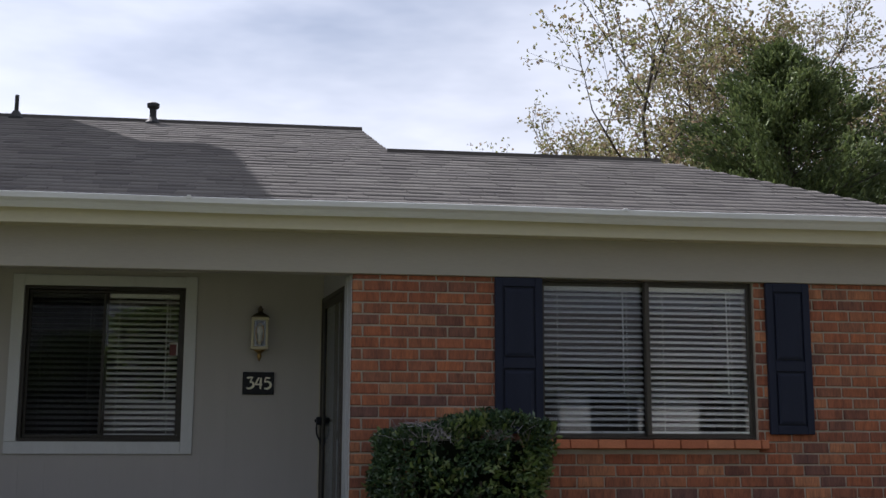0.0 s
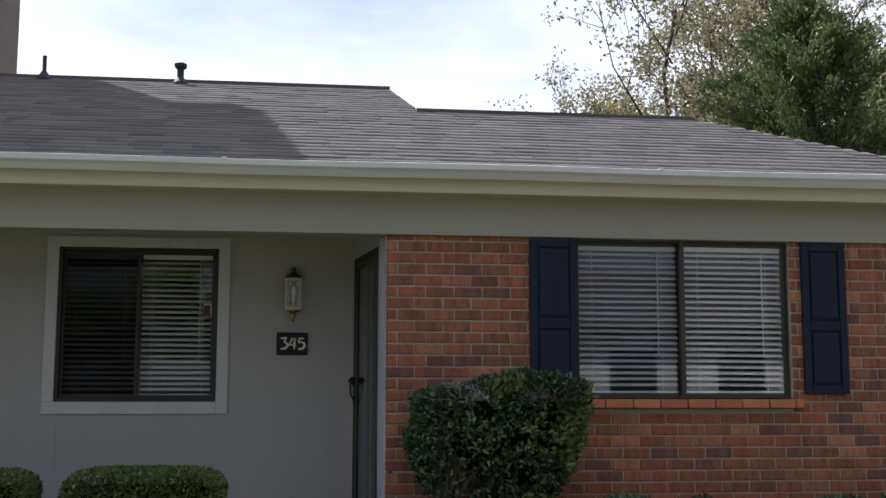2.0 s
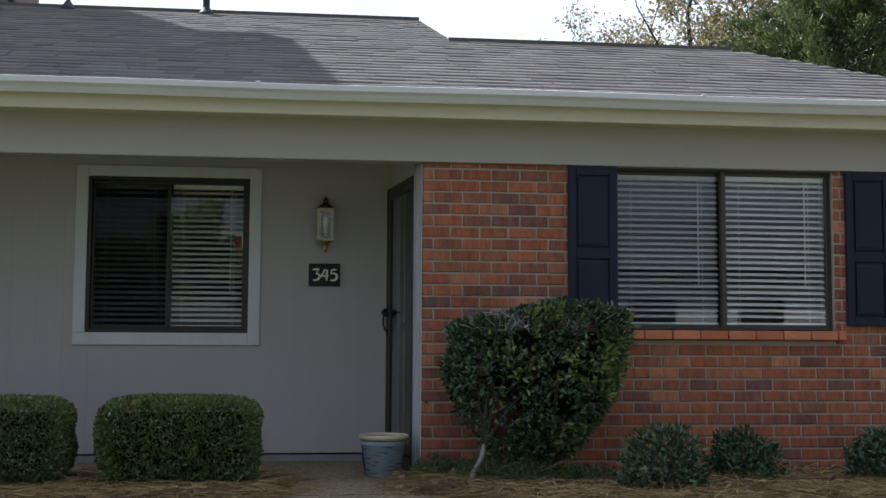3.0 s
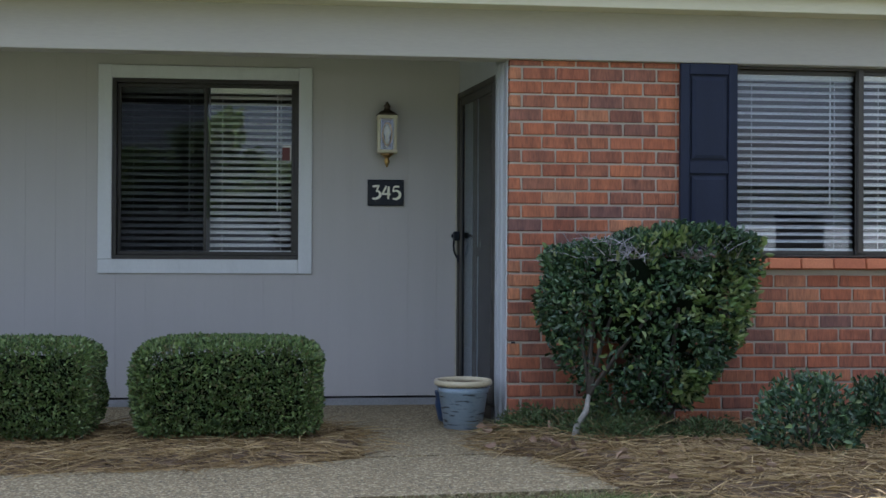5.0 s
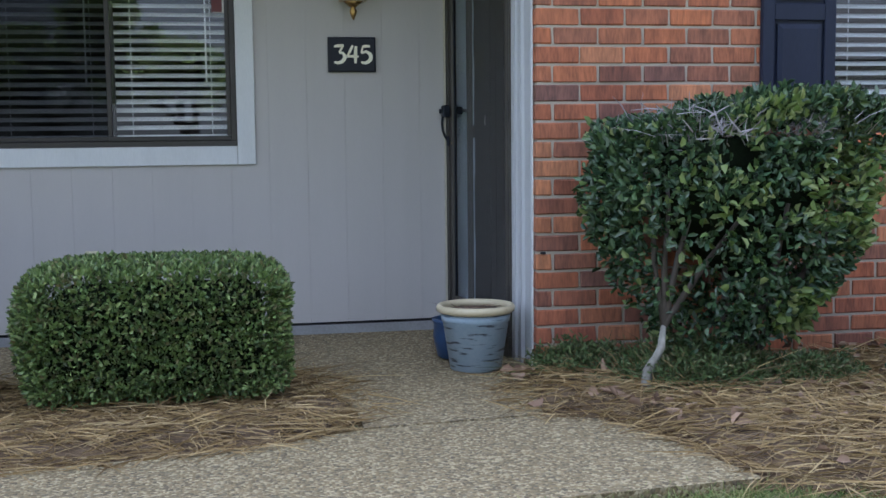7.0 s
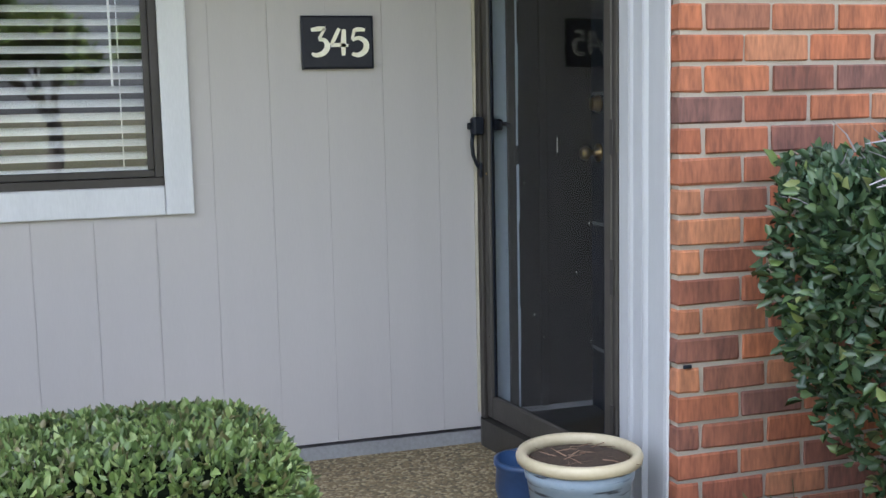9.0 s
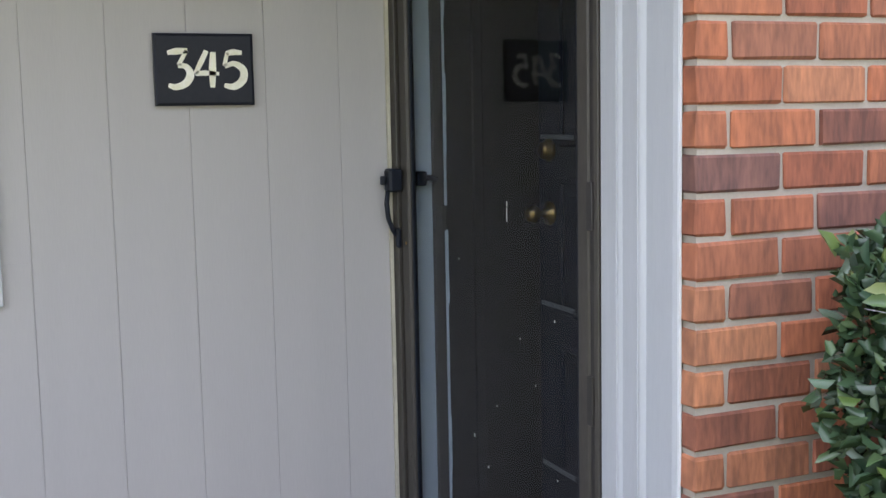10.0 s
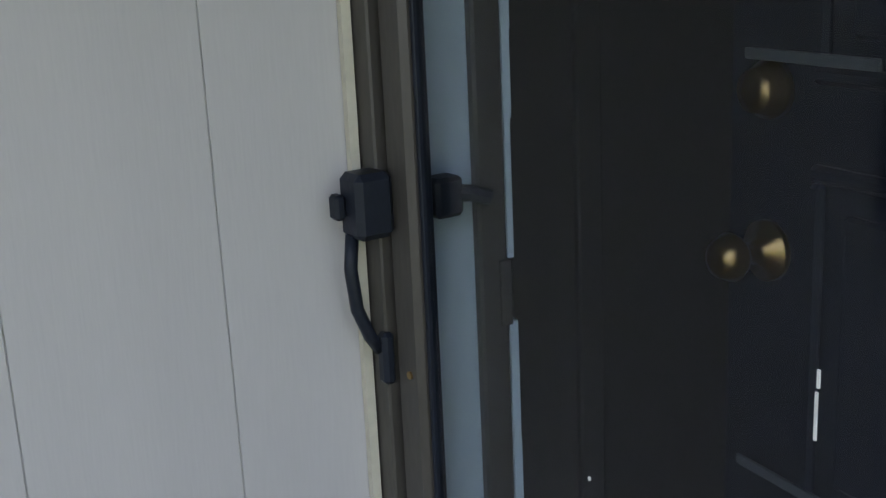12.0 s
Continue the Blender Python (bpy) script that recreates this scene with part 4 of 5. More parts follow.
sd("frame_side", (-0.008, 0.035, 0.0, 0.030, -0.004, 2.02), M["bronze"])
sd("frame_side", (-0.002, 0.035, 0.846, 0.862, -0.004, 2.02), M["bronze"])
sd("frame_head", (-0.004, 0.035, 0.031, 0.845, 1.982, 2.02), M["bronze"])
sd("stile", (0.0, 0.026, 0.032, 0.0755, 0.003, 1.98), M["bronze"], bevel=0.006)
sd("stile", (0.0, 0.026, 0.789, 0.828, 0.003, 1.98), M["bronze"], bevel=0.004)
sd("stile_lip", (0.002, 0.03, 0.829, 0.844, 0.003, 1.98), M["frame_dark"])
sd("top_rail", (0.0, 0.026, 0.076, 0.788, 1.93, 1.98), M["bronze"], bevel=0.004)
sd("kick_rail", (0.0, 0.026, 0.076, 0.788, 0.003, 0.085), M["bronze"], bevel=0.005)
sd("gasket", (0.008, 0.020, 0.076, 0.0815, 0.086, 1.929), M["black"], bevel=0.001)
sd("gasket", (0.004, 0.022, 0.782, 0.788, 0.086, 1.929), M["black"], bevel=0.001)
gp = sd("glass", (0.012, 0.0155, 0.082, 0.7815, 0.0855, 1.9295), M["pane_storm"], "tinted reflecting glass", 0)
gp.visible_shadow = False
for z0, z1 in ((0.12, 0.23), (0.56, 0.667), (0.972, 1.073), (1.62, 1.72)):
    sd("hinge", (-0.006, -0.0005, 0.826, 0.846, z0, z1), M["frame_dark"])
for z in (0.3, 0.88, 1.35, 1.8):
    part("screw", lathe([(0.004, -0.0018), (0.004, 0.0)], -0.0, -0.058, z, 10, "x"), M["brass"] if z == 0.88 else M["bronze"], storm)
h = sd("handle", (-0.040, -0.0005, 0.012, 0.050, 1.015, 1.077), M["black"], "black lever latch", 0.006)
part("thumb_button", box(-0.052, -0.041, -0.030, -0.014, 1.034, 1.058, 0.003), M["black"], h)
part("pull", tube([(-0.034, -0.024, 1.018), (-0.038, -0.024, 0.985), (-0.034, -0.024, 0.945), (-0.022, -0.024, 0.915), (-0.012, -0.024, 0.900)], 0.0065, 10), M["black"], h, smooth=True)
part("pull_foot", box(-0.014, -0.0005, -0.036, -0.020, 0.865, 0.918, 0.004), M["black"], h)
sd("inner_latch", (0.027, 0.058, 0.050, 0.078, 1.030, 1.068), M["black"], bevel=0.004)
part("inner_lever", tube([(0.052, -0.068, 1.051), (0.066, -0.078, 1.050), (0.082, -0.084, 1.044)], 0.008, 8), M["black"], storm)
for s_, z, a in ((0.512, 0.968, 0.032), (0.513, 1.003, 0.012), (0.693, 0.757, 0.006), (0.36, 0.424, 0.008), (0.56, 0.70, 0.003), (0.46, 0.52, 0.004), (0.62, 0.60, 0.005), (0.30, 0.86, 0.003), (0.42, 0.36, 0.005), (0.70, 0.40, 0.004)):
    sd("scuff_mark", (0.0105, 0.0115, s_, s_ + 0.0022, z, z + a), M["scuff"], bevel=0)

door_1 = thing("door_1", 0.29, 0.66, 0.0, "navy-black raised-panel inner front door, closed", kind="structure")
DX = 0.262
local(part("door_leaf", box(DX, DX + 0.04, 0.283, 1.123, -0.018, 2.0), M["navy_door"], door_1), door_1)
for y0, y1 in ((0.40, 0.66), (0.75, 0.99)):
    for z0, z1 in ((0.20, 0.57), (0.645, 1.03), (1.11, 1.86)):
        for nm, b in (("panel_moulding", (y0, y1, z0, z0 + 0.018)), ("panel_moulding", (y0, y1, z1 - 0.018, z1)), ("panel_moulding", (y0, y0 + 0.018, z0 + 0.019, z1 - 0.019)), ("panel_moulding", (y1 - 0.018, y1, z0 + 0.019, z1 - 0.019))):
            local(part(nm, box(DX - 0.014, DX - 0.0005, b[0], b[1], b[2], b[3], 0.005), M["navy_door"], door_1), door_1)
        local(part("raised_panel", box(DX - 0.008, DX - 0.0005, y0 + 0.045, y1 - 0.045, z0 + 0.045, z1 - 0.045, 0.005), M["navy_door"], door_1), door_1)
# thin added bars paint the light caught by the moulding tops
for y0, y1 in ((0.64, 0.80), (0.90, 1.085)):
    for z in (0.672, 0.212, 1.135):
        local(part("worn_moulding", box(DX - 0.017, DX - 0.0145 + 0.002, y0, y1, z - 0.006, z + 0.006, 0.001), M["moulding_glint"], door_1, "added pale bar for the light caught on a moulding edge"), door_1)
ky = 1.058
local(part("door_handle", lathe([(0.034, DX - 0.001), (0.033, DX - 0.008), (0.014, DX - 0.014), (0.011, DX - 0.033), (0.022, DX - 0.043), (0.027, DX - 0.053), (0.020, DX - 0.070), (0.012, DX - 0.074)], 0, ky, 0.924, 28, "x"), M["brass"], door_1, "round brass knob", smooth=True), door_1)
local(part("deadbolt", lathe([(0.032, DX - 0.001), (0.031, DX - 0.010), (0.024, DX - 0.024), (0.022, DX - 0.030), (0.010, DX - 0.031)], 0, ky, 1.098, 28, "x"), M["brass"], door_1, "brass deadbolt", smooth=True), door_1)

# ---- pots ----
PX, PY = -0.255, 0.08
pot = thing("flower_pot", PX, PY, FLOOR, "pale blue brushed flower pot with cream rim on the porch", "flower pot")
part("body", lathe([(0.10, 0.0), (0.108, 0.005), (0.138, 0.215), (0.142, 0.218), (0.147, 0.252), (0.128, 0.252), (0.12, 0.2), (0.02, 0.2)]), M["pot_glaze"], pot, smooth=True)
part("rim", lathe([(0.150, 0.256), (0.163, 0.262), (0.166, 0.277), (0.160, 0.290), (0.148, 0.292), (0.138, 0.284), (0.137, 0.257), (0.150, 0.256)], capped=False), M["pot_cream"], pot, "cream glazed rim", smooth=True)
part("soil", lathe([(0.1365, 0.2525), (0.1365, 0.262), (0.09, 0.268), (0.04, 0.266), (0.01, 0.268)], sides=24), M["soil"], pot)
rng = np.random.default_rng(8)
n = 34
a, q = rng.uniform(0, 6.283, n), 0.12 * np.sqrt(rng.uniform(0, 1, n))
at = np.stack([q * np.cos(a), q * np.sin(a), np.full(n, 0.266)], 1)
wy = unit(np.stack([rng.normal(0, 1, n), rng.normal(0, 1, n), rng.uniform(0.02, 0.35, n)], 1))
part("dead_stems", strands("dead_stems", at, wy, 0.07, 0.0035, rng), M["dry_leaf"], pot, kind="stuff")
pot2 = thing("small_pot", -0.29, 0.36, FLOOR, "small dark blue glazed pot behind the flower pot", "flower pot")
part("body", lathe([(0.07, 0.0), (0.085, 0.01), (0.105, 0.10), (0.10, 0.16), (0.108, 0.17), (0.108, 0.185), (0.095, 0.185), (0.09, 0.15), (0.02, 0.14)]), M["blue"], pot2, smooth=True)


pot.scale = (1.05, 1.05, 0.99)

# ---- hedges and bushes ----
def stems(base, tips, radius, mat, parent, name="branch"):
    for i, t in enumerate(tips):
        b, t = Vector(base), Vector(t)
        m1 = b.lerp(t, 0.35) + Vector((0.02 * math.sin(i * 3), 0.02 * math.cos(i * 5), 0.03))
        part(name, tube([b, m1, b.lerp(t, 0.7) + Vector((0.01, -0.015, 0.01)), t], radius, 7, end=radius * 0.4), mat, parent, smooth=True)


def clipped_hedge(x, y, wx, wy, h, seed, label):
    """A clipped box of small leaves over an added core coloured as their inner shade."""
    rng = np.random.default_rng(seed)
    t = thing("boxwood_hedge", x, y, FLOOR, label, "hedge", "clipped hedges before the porch")
    n = 26000
    u = rng.normal(0, 1, (n, 3))
    u[: n * 6 // 10] = rng.uniform(-1, 1, (n * 6 // 10, 3))
    p = 9.0
    s = (np.abs(u) ** p).sum(1) ** (1 / p)
    q = u / s[:, None]
    q[:, 2] = np.where(q[:, 2] < -0.86, q[:, 2] * rng.uniform(0.6, 1, n), q[:, 2])
    shrink = 1 - np.abs(rng.normal(0, 0.055, (n, 1)))
    lump = np.array([noise.noise(Vector((a * 2.3 + seed, b * 2.3, c * 2.3))) for a, b, c in q[:, :3]])[:, None]
    q2 = q * shrink * (1 + 0.05 * lump)
    at = q2 * np.array([wx / 2, wy / 2, h / 2 * 0.97]) + np.array([0, 0, h / 2 + 0.03])
    taper = 1 - 0.10 * np.clip((0.35 - at[:, 2] / h), 0, 1)
    at[:, :2] *= taper[:, None]
    edge = np.clip((np.abs(q2[:, 0]) - 0.45) / 0.55, 0, 1) ** 2 + 0.7 * np.clip((np.abs(q2[:, 1]) - 0.4) / 0.6, 0, 1) ** 2
    at[:, 2] -= 0.030 * edge * np.clip(at[:, 2] / h, 0, 1) ** 2
    outw = unit(np.sign(q) * np.abs(q) ** (p - 1) + 1e-6)
    outw[:, 2] += 0.35
    part("foliage", leaves("foliage", at, outw, 0.026, 0.014, rng, 0.75), M["hedge"], t, kind="stuff")
    n = 260
    q = rng.uniform(-1, 1, (n, 2))
    at = np.stack([q[:, 0] * wx * 0.40, q[:, 1] * wy * 0.38, h - 0.01 - 0.03 * (q ** 4).sum(1)], 1)
    part("new_growth", strands("new_growth", at, unit(np.stack([rng.normal(0, .3, n), rng.normal(0, .3, n), np.ones(n)], 1)), 0.028, 0.004, rng), M["hedge"], t, kind="stuff")
    # added solid, coloured as the shade inside the hedge
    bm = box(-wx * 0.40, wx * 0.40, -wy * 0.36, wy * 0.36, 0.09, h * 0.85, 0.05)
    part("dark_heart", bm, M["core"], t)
    stems((0, 0, -0.03), [(wx * 0.2, 0, h * 0.5), (-wx * 0.25, 0.05, h * 0.5), (0.05, -0.1, h * 0.5), (wx * 0.3, -0.1, h * 0.4)], 0.014, M["bark_dark"], t, "stem")
    return t


clipped_hedge(-1.59, -0.27, 0.99, 0.60, 0.535, 11, "clipped boxwood hedge beside the porch slab")
clipped_hedge(-2.83, -0.27, 1.06, 0.60, 0.535, 12, "clipped boxwood hedge next to another along the walk")
clipped_hedge(-4.10, -0.27, 1.06, 0.60, 0.545, 13, "clipped boxwood hedge at the far end of the row")


def big_bush():
    """The tall clipped shrub: narrow foot, wide flat top, thinner lower west side."""
    rng = np.random.default_rng(21)
    cx, cy = 0.70, -0.43
    t = thing("holly_bush", cx, cy, FLOOR, "tall glossy evergreen bush, clipped flat on top, before the brick wall", "bush")
    n = 15500
    h = 1.12
    z = h * (1 - rng.power(1.7, n) * 0.0) * rng.uniform(0.12, 1.0, n) ** 0.8
    a = rng.uniform(0, 2 * math.pi, n)
    zz = z / h
    rx = np.interp(zz, [0.1, 0.2, 0.35, 0.5, 0.7, 0.85, 1.0], [0.16, 0.24, 0.38, 0.50, 0.58, 0.60, 0.59])
    ry = np.interp(zz, [0.1, 0.2, 0.35, 0.5, 0.75, 1.0], [0.16, 0.24, 0.32, 0.36, 0.38, 0.37])
    sq = (np.abs(np.cos(a)) ** 3.2 + np.abs(np.sin(a)) ** 3.2) ** (-1 / 3.2)
    rad = 1 - np.abs(rng.normal(0, 0.16, n))
    topm = rng.uniform(0, 1, n) < 0.26
    rad[topm] = np.sqrt(rng.uniform(0, 1, topm.sum()))
    z[topm] = h - np.abs(rng.normal(0, 0.04, topm.sum()))
    rx[topm], ry[topm] = 0.57, 0.36
    lump = np.array([noise.noise(Vector((math.cos(p) * 2.2, math.sin(p) * 2.2, w * 3.4))) for p, w in zip(a, z)])
    rad2 = rad * (1 + 0.14 * lump)
    at = np.stack([rx * sq * rad2 * np.cos(a), ry * sq * rad2 * np.sin(a), z + 0.07 * lump + 0.045 * np.cos(a) * rad2 - 0.05 * (rad2 * np.cos(a)) ** 2 + 0.05 * (z > 0.7) * np.exp(-((rad2 * np.cos(a) - 0.25) / 0.35) ** 2)], 1)
    lowwest = (at[:, 0] < -0.12) & (z < 0.62) & (rng.uniform(0, 1, n) < 0.66)
    hole = np.array([noise.noise(Vector((p[0] * 4 + 9, p[1] * 4, p[2] * 4))) for p in at]) > 0.27
    keep = ~lowwest & ~hole & (at[:, 1] < 0.405)
    at, a, z = at[keep], a[keep], z[keep]
    outw = np.stack([np.cos(a), np.sin(a), 0.25 + 1.2 * (z > h - 0.12)], 1)
    rr = rng.uniform(0, 1, len(at))
    patch = np.array([noise.noise(Vector((p[0] * 3.1 + 4, p[1] * 3, p[2] * 3.1))) for p in at])
    sunny = np.clip(0.42 + at[:, 0] * 0.9, 0.0, 0.62)
    new_growth = ((patch > 0.0) & (rr < sunny)) | (rr < 0.02)
    part("foliage", leaves("foliage", at[~new_growth], outw[~new_growth], 0.043, 0.021, rng, 1.15, 0.45), M["holly"], t, kind="stuff")
    part("young_leaves", leaves("young_leaves", at[new_growth] * np.array([1.02, 1.03, 1.0]), outw[new_growth], 0.048, 0.024, rng, 0.9, 0.4), M["holly_new"], t, kind="stuff")
    # added lump that paints the shade deep in the bush and blocks the view
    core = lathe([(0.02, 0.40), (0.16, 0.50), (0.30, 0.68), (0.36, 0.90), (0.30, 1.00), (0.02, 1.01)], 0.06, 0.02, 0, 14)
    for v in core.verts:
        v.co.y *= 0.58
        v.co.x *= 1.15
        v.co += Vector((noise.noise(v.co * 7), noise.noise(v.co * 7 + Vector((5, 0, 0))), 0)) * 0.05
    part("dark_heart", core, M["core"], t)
    m = 330
    tw = np.stack([np.where(rng.uniform(0, 1, m) < 0.7, rng.normal(-0.22, 0.13, m), rng.normal(0.22, 0.08, m)), rng.uniform(-0.38, 0.1, m), rng.normal(h - 0.09, 0.035, m)], 1)
    part("bare_twig_tuft", strands("bare_twig_tuft", tw, unit(np.stack([rng.normal(0, .7, m), rng.normal(-.2, .5, m), rng.uniform(0.1, 1, m)], 1)), 0.10, 0.005, rng), M["grey_twig"], t, kind="stuff")
    stems((-0.46, -0.24, -0.04), [(-0.36, -0.2, 0.29)], 0.027, M["bark"], t, "trunk")
    stems((-0.36, -0.2, 0.28), [(-0.42, -0.12, 0.88), (-0.30, -0.05, 0.92), (-0.12, 0.0, 0.95), (0.1, -0.12, 0.85)], 0.015, M["bark_dark"], t)
    stems((0.05, 0.02, -0.05), [(0.3, 0.0, 0.95), (0.48, -0.1, 0.8), (0.15, 0.2, 0.9), (0.1, -0.3, 0.75), (-0.12, -0.1, 0.8)], 0.022, M["bark_dark"], t)
    return t


big_bush()


def low_bush(x, y, w, h, seed, label):
    rng = np.random.default_rng(seed)
    t = thing("low_shrub", x, y, FLOOR, label, "shrub", "low shrubs in the bed")
    n = 1500 if h > 0.25 else 800
    v = unit(rng.normal(0, 1, (n, 3)))
    v[:, 2] = np.abs(v[:, 2])
    rr = 1 - np.abs(rng.normal(0, 0.22, (n, 1)))
    lump = np.array([noise.noise(Vector((p[0] * 2 + seed, p[1] * 2, p[2] * 2))) for p in v])[:, None]
    at = v * rr * (1 + 0.3 * lump) * np.array([w / 2, w / 2 * 0.85, h]) + np.array([0, 0, 0.02])
    part("foliage", leaves("foliage", at, v + np.array([0, 0, 0.4]), 0.042, 0.021, rng, 0.8), M["holly"], t, kind="stuff")
    k = rng.choice(n, 70)
    part("young_leaves", leaves("young_leaves", at[k] * 1.03, v[k], 0.04, 0.02, rng, 0.8), M["holly_new"], t, kind="stuff")
    stems((0, 0, -0.04), [(w * .2, 0, h * .7), (-w * .25, 0, h * .6), (0, -w * .2, h * .7), (0, w * .2, h * .7)], 0.010, M["bark_dark"], t, "stem")
    return t


low_bush(1.40, -1.02, 0.56, 0.42, 31, "low glossy shrub in pine straw by the walk")
low_bush(2.08, -0.50, 0.50, 0.33, 32, "low shrub close under the window sill")
low_bush(3.02, -0.62, 0.52, 0.33, 33, "low yellow-green shrub in the straw bed")
low_bush(3.62, -0.45, 0.55, 0.42, 34, "low shrub near the house corner")


def weeds(x, y, wx, wy, h, n, seed, label):
    """A sprawl of narrow leaves on low arching stems, with dead blades among them."""
    rng = np.random.default_rng(seed)
    t = thing("weed_clump", x, y, FLOOR, label, "weeds")
    a, q = rng.uniform(0, 6.283, n), rng.uniform(0, 1, n) ** 0.6
    lump = np.array([noise.noise(Vector((x + 5 * math.cos(p) * w * wx, y + 5 * math.sin(p) * w * wy, 1.0))) for p, w in zip(a, q)])
    top = h * (1 - 0.6 * q ** 2) * (1 + 0.9 * lump)
    at = np.stack([wx / 2 * q * np.cos(a), wy / 2 * q * np.sin(a), np.clip(top, 0.02, None) * rng.uniform(0.25, 1.0, n) + 0.03], 1)
    out = np.stack([np.cos(a) * 0.5, np.sin(a) * 0.5, np.full(n, 0.6)], 1)
    part("foliage", leaves("foliage", at, out, 0.030, 0.010, rng, 0.9, 0.4), M["weed"], t, kind="stuff")
    k = n // 4
    way = unit(np.stack([rng.normal(0, 0.8, k), rng.normal(0, 0.8, k), rng.uniform(0.2, 1.2, k)], 1))
    base = at[:k] * np.array([1, 1, 0.0]) + np.array([0, 0, 0.02])
    part("thin_growth", strands("thin_growth", base, way, h * 1.1, 0.005, rng, 0.7), M["weed"], t, kind="stuff")
    part("dead_growth", strands("dead_growth", base[: k // 2] + rng.normal(0, 0.03, (k // 2, 3)) * np.array([1, 1, 0]), unit(way[: k // 2] * np.array([1, 1, 0.7])), h * 1.2, 0.004, rng, 0.8), M["straw"], t, kind="stuff")
    return t


weeds(0.17, -0.20, 0.52, 0.34, 0.13, 1500, 35, "sprawling green weeds at the foot of the casing")
weeds(0.52, -0.52, 0.62, 0.52, 0.19, 3000, 36, "sprawling green weeds round the foot of the tall bush")
weeds(0.95, -0.60, 0.50, 0.40, 0.12, 1200, 37, "low green weeds on the straw under the tall bush")

# ---- straw, leaves and grass ----
rng = np.random.default_rng(40)


def scatter(inside, x0, x1, y0, y1, n, keep=None):
    got = []
    while len(got) < n:
        x, y = rng.uniform(x0, x1), rng.uniform(y0, y1)
        if inside(x, y) and (keep is None or rng.uniform() < keep(x, y)):
            got.append((x, y))
    return np.array(got)


def straw(name, inside, gap, box4, n, height, label):
    p = scatter(lambda x, y: inside(x, y) or gap(x, y) < 0.05, *box4, n)
    h = np.array([height * min(1, gap(x, y) / 0.18) if inside(x, y) else 0.035 for x, y in p])
    at = np.column_stack([p, FLOOR - 0.045 + h + rng.uniform(0, 0.03, n)])
    a = rng.uniform(0, 6.283, n)
    way = unit(np.stack([np.cos(a), 0.7 * np.sin(a), rng.normal(0.02, 0.13, n)], 1))
    return tagged(part(name, strands(name, at, way, 0.17, 0.0042, rng, 0.4), M["straw"]), label, "pine straw", kind="stuff")


straw("pine_straw", in_w, gap_w, (-4.6, -0.78, -1.28, 0.22), 13000, 0.07, "loose brown pine straw over the hedge bed")
straw("pine_straw", in_e, gap_e, (-0.28, 4.6, -2.5, 0.0), 26000, 0.09, "loose brown pine straw over the bed by the brick wall")
n = 420
p = scatter(in_e, -0.2, 3.5, -1.9, -0.02, n, lambda x, y: 1.0 if y > -1.3 else 0.25)
at = np.column_stack([p, np.full(n, FLOOR + 0.055)])
tagged(part("fallen_leaves", leaves("fallen_leaves", at, np.stack([rng.normal(0, 1, n), rng.normal(0, 1, n), rng.uniform(0, .3, n)], 1), 0.06, 0.032, rng, 0.2, 0.4), M["dry_leaf"]), "dry brown fallen leaves on the straw", "leaves", kind="stuff")


def on_lawn(x, y):
    if in_e(x, y):
        return False
    edge = np.interp(x, [-9, -2.39, -1.62, -0.74, -0.06, 0.26, 0.75, 1.6, 3.0, 6.5], [-1.95, -1.97, -1.84, -1.77, -1.70, -1.70, -1.95, -2.25, -2.45, -2.6])
    return y < edge + 0.035


def grass(name, box4, n, length, width):
    p = scatter(on_lawn, *box4, n)
    at = np.column_stack([p, [FLOOR - 0.055 + fall(y) for y in p[:, 1]]])
    way = unit(np.stack([rng.normal(0, .5, n), rng.normal(0, .5, n), np.full(n, 0.9)], 1))
    return tagged(part(name, strands(name, at, way, length, width, rng, 0.6), M["grass"]), "short patchy lawn grass", "grass", kind="stuff")


grass("grass", (-3.2, 2.2, -3.0, -1.66), 58000, 0.058, 0.0035)
grass("grass", (-7, 7, -8, -2.8), 30000, 0.065, 0.007)


# ---- trees ----
def bare_tree(name, x, y, tall, spread, mat, label, seed, n_leaf, leaf, levels=5, trunk=0.2, first=0.28):
    """A branching tree with small clumps of leaves at its twigs."""
    r = random.Random(seed)
    rng = np.random.default_rng(seed)
    t = thing(name, x, y, FLOOR - 0.1 + fall(y), label, "tree")
    bm = bmesh.new()
    ends = []

    def grow(p, d, length, rad, level):
        q = p + d * length * 0.5 + Vector((r.uniform(-1, 1), r.uniform(-1, 1), 0)) * length * 0.06
        e = p + d * length
        tube([p, q, e], rad, 6 if level < 2 else 4, bm=None if False else bm, end=rad * 0.62) if level < 3 else tube([p, e], rad, 3, bm=bm, end=rad * 0.5)
        if level >= levels - 2:
            ends.extend([tuple(e), tuple(q)])
        if level < levels:
            for _ in range(3 if level < 4 else 4):
                s = Vector((r.gauss(0, 1), r.gauss(0, 1), r.gauss(0.15, 0.6))).normalized()
                grow(p.lerp(e, r.uniform(0.55, 1)), (d * 0.75 + s * spread).normalized(), length * r.uniform(0.55, 0.8), rad * 0.55, level + 1)

    grow(Vector((0, 0, 0)), Vector((0.03, 0, 1)).normalized(), tall * first, trunk, 0)
    part("trunk", bm, M["bark_dark"], t)
    E = np.array(ends)
    k = rng.choice(len(E), n_leaf)
    at = E[k] + rng.normal(0, tall * 0.010, (n_leaf, 3))
    part("crown", leaves("crown", at, rng.normal(0, 1, (n_leaf, 3)), leaf, leaf * 0.6, rng, 0.8), mat, t, kind="stuff")
    return t


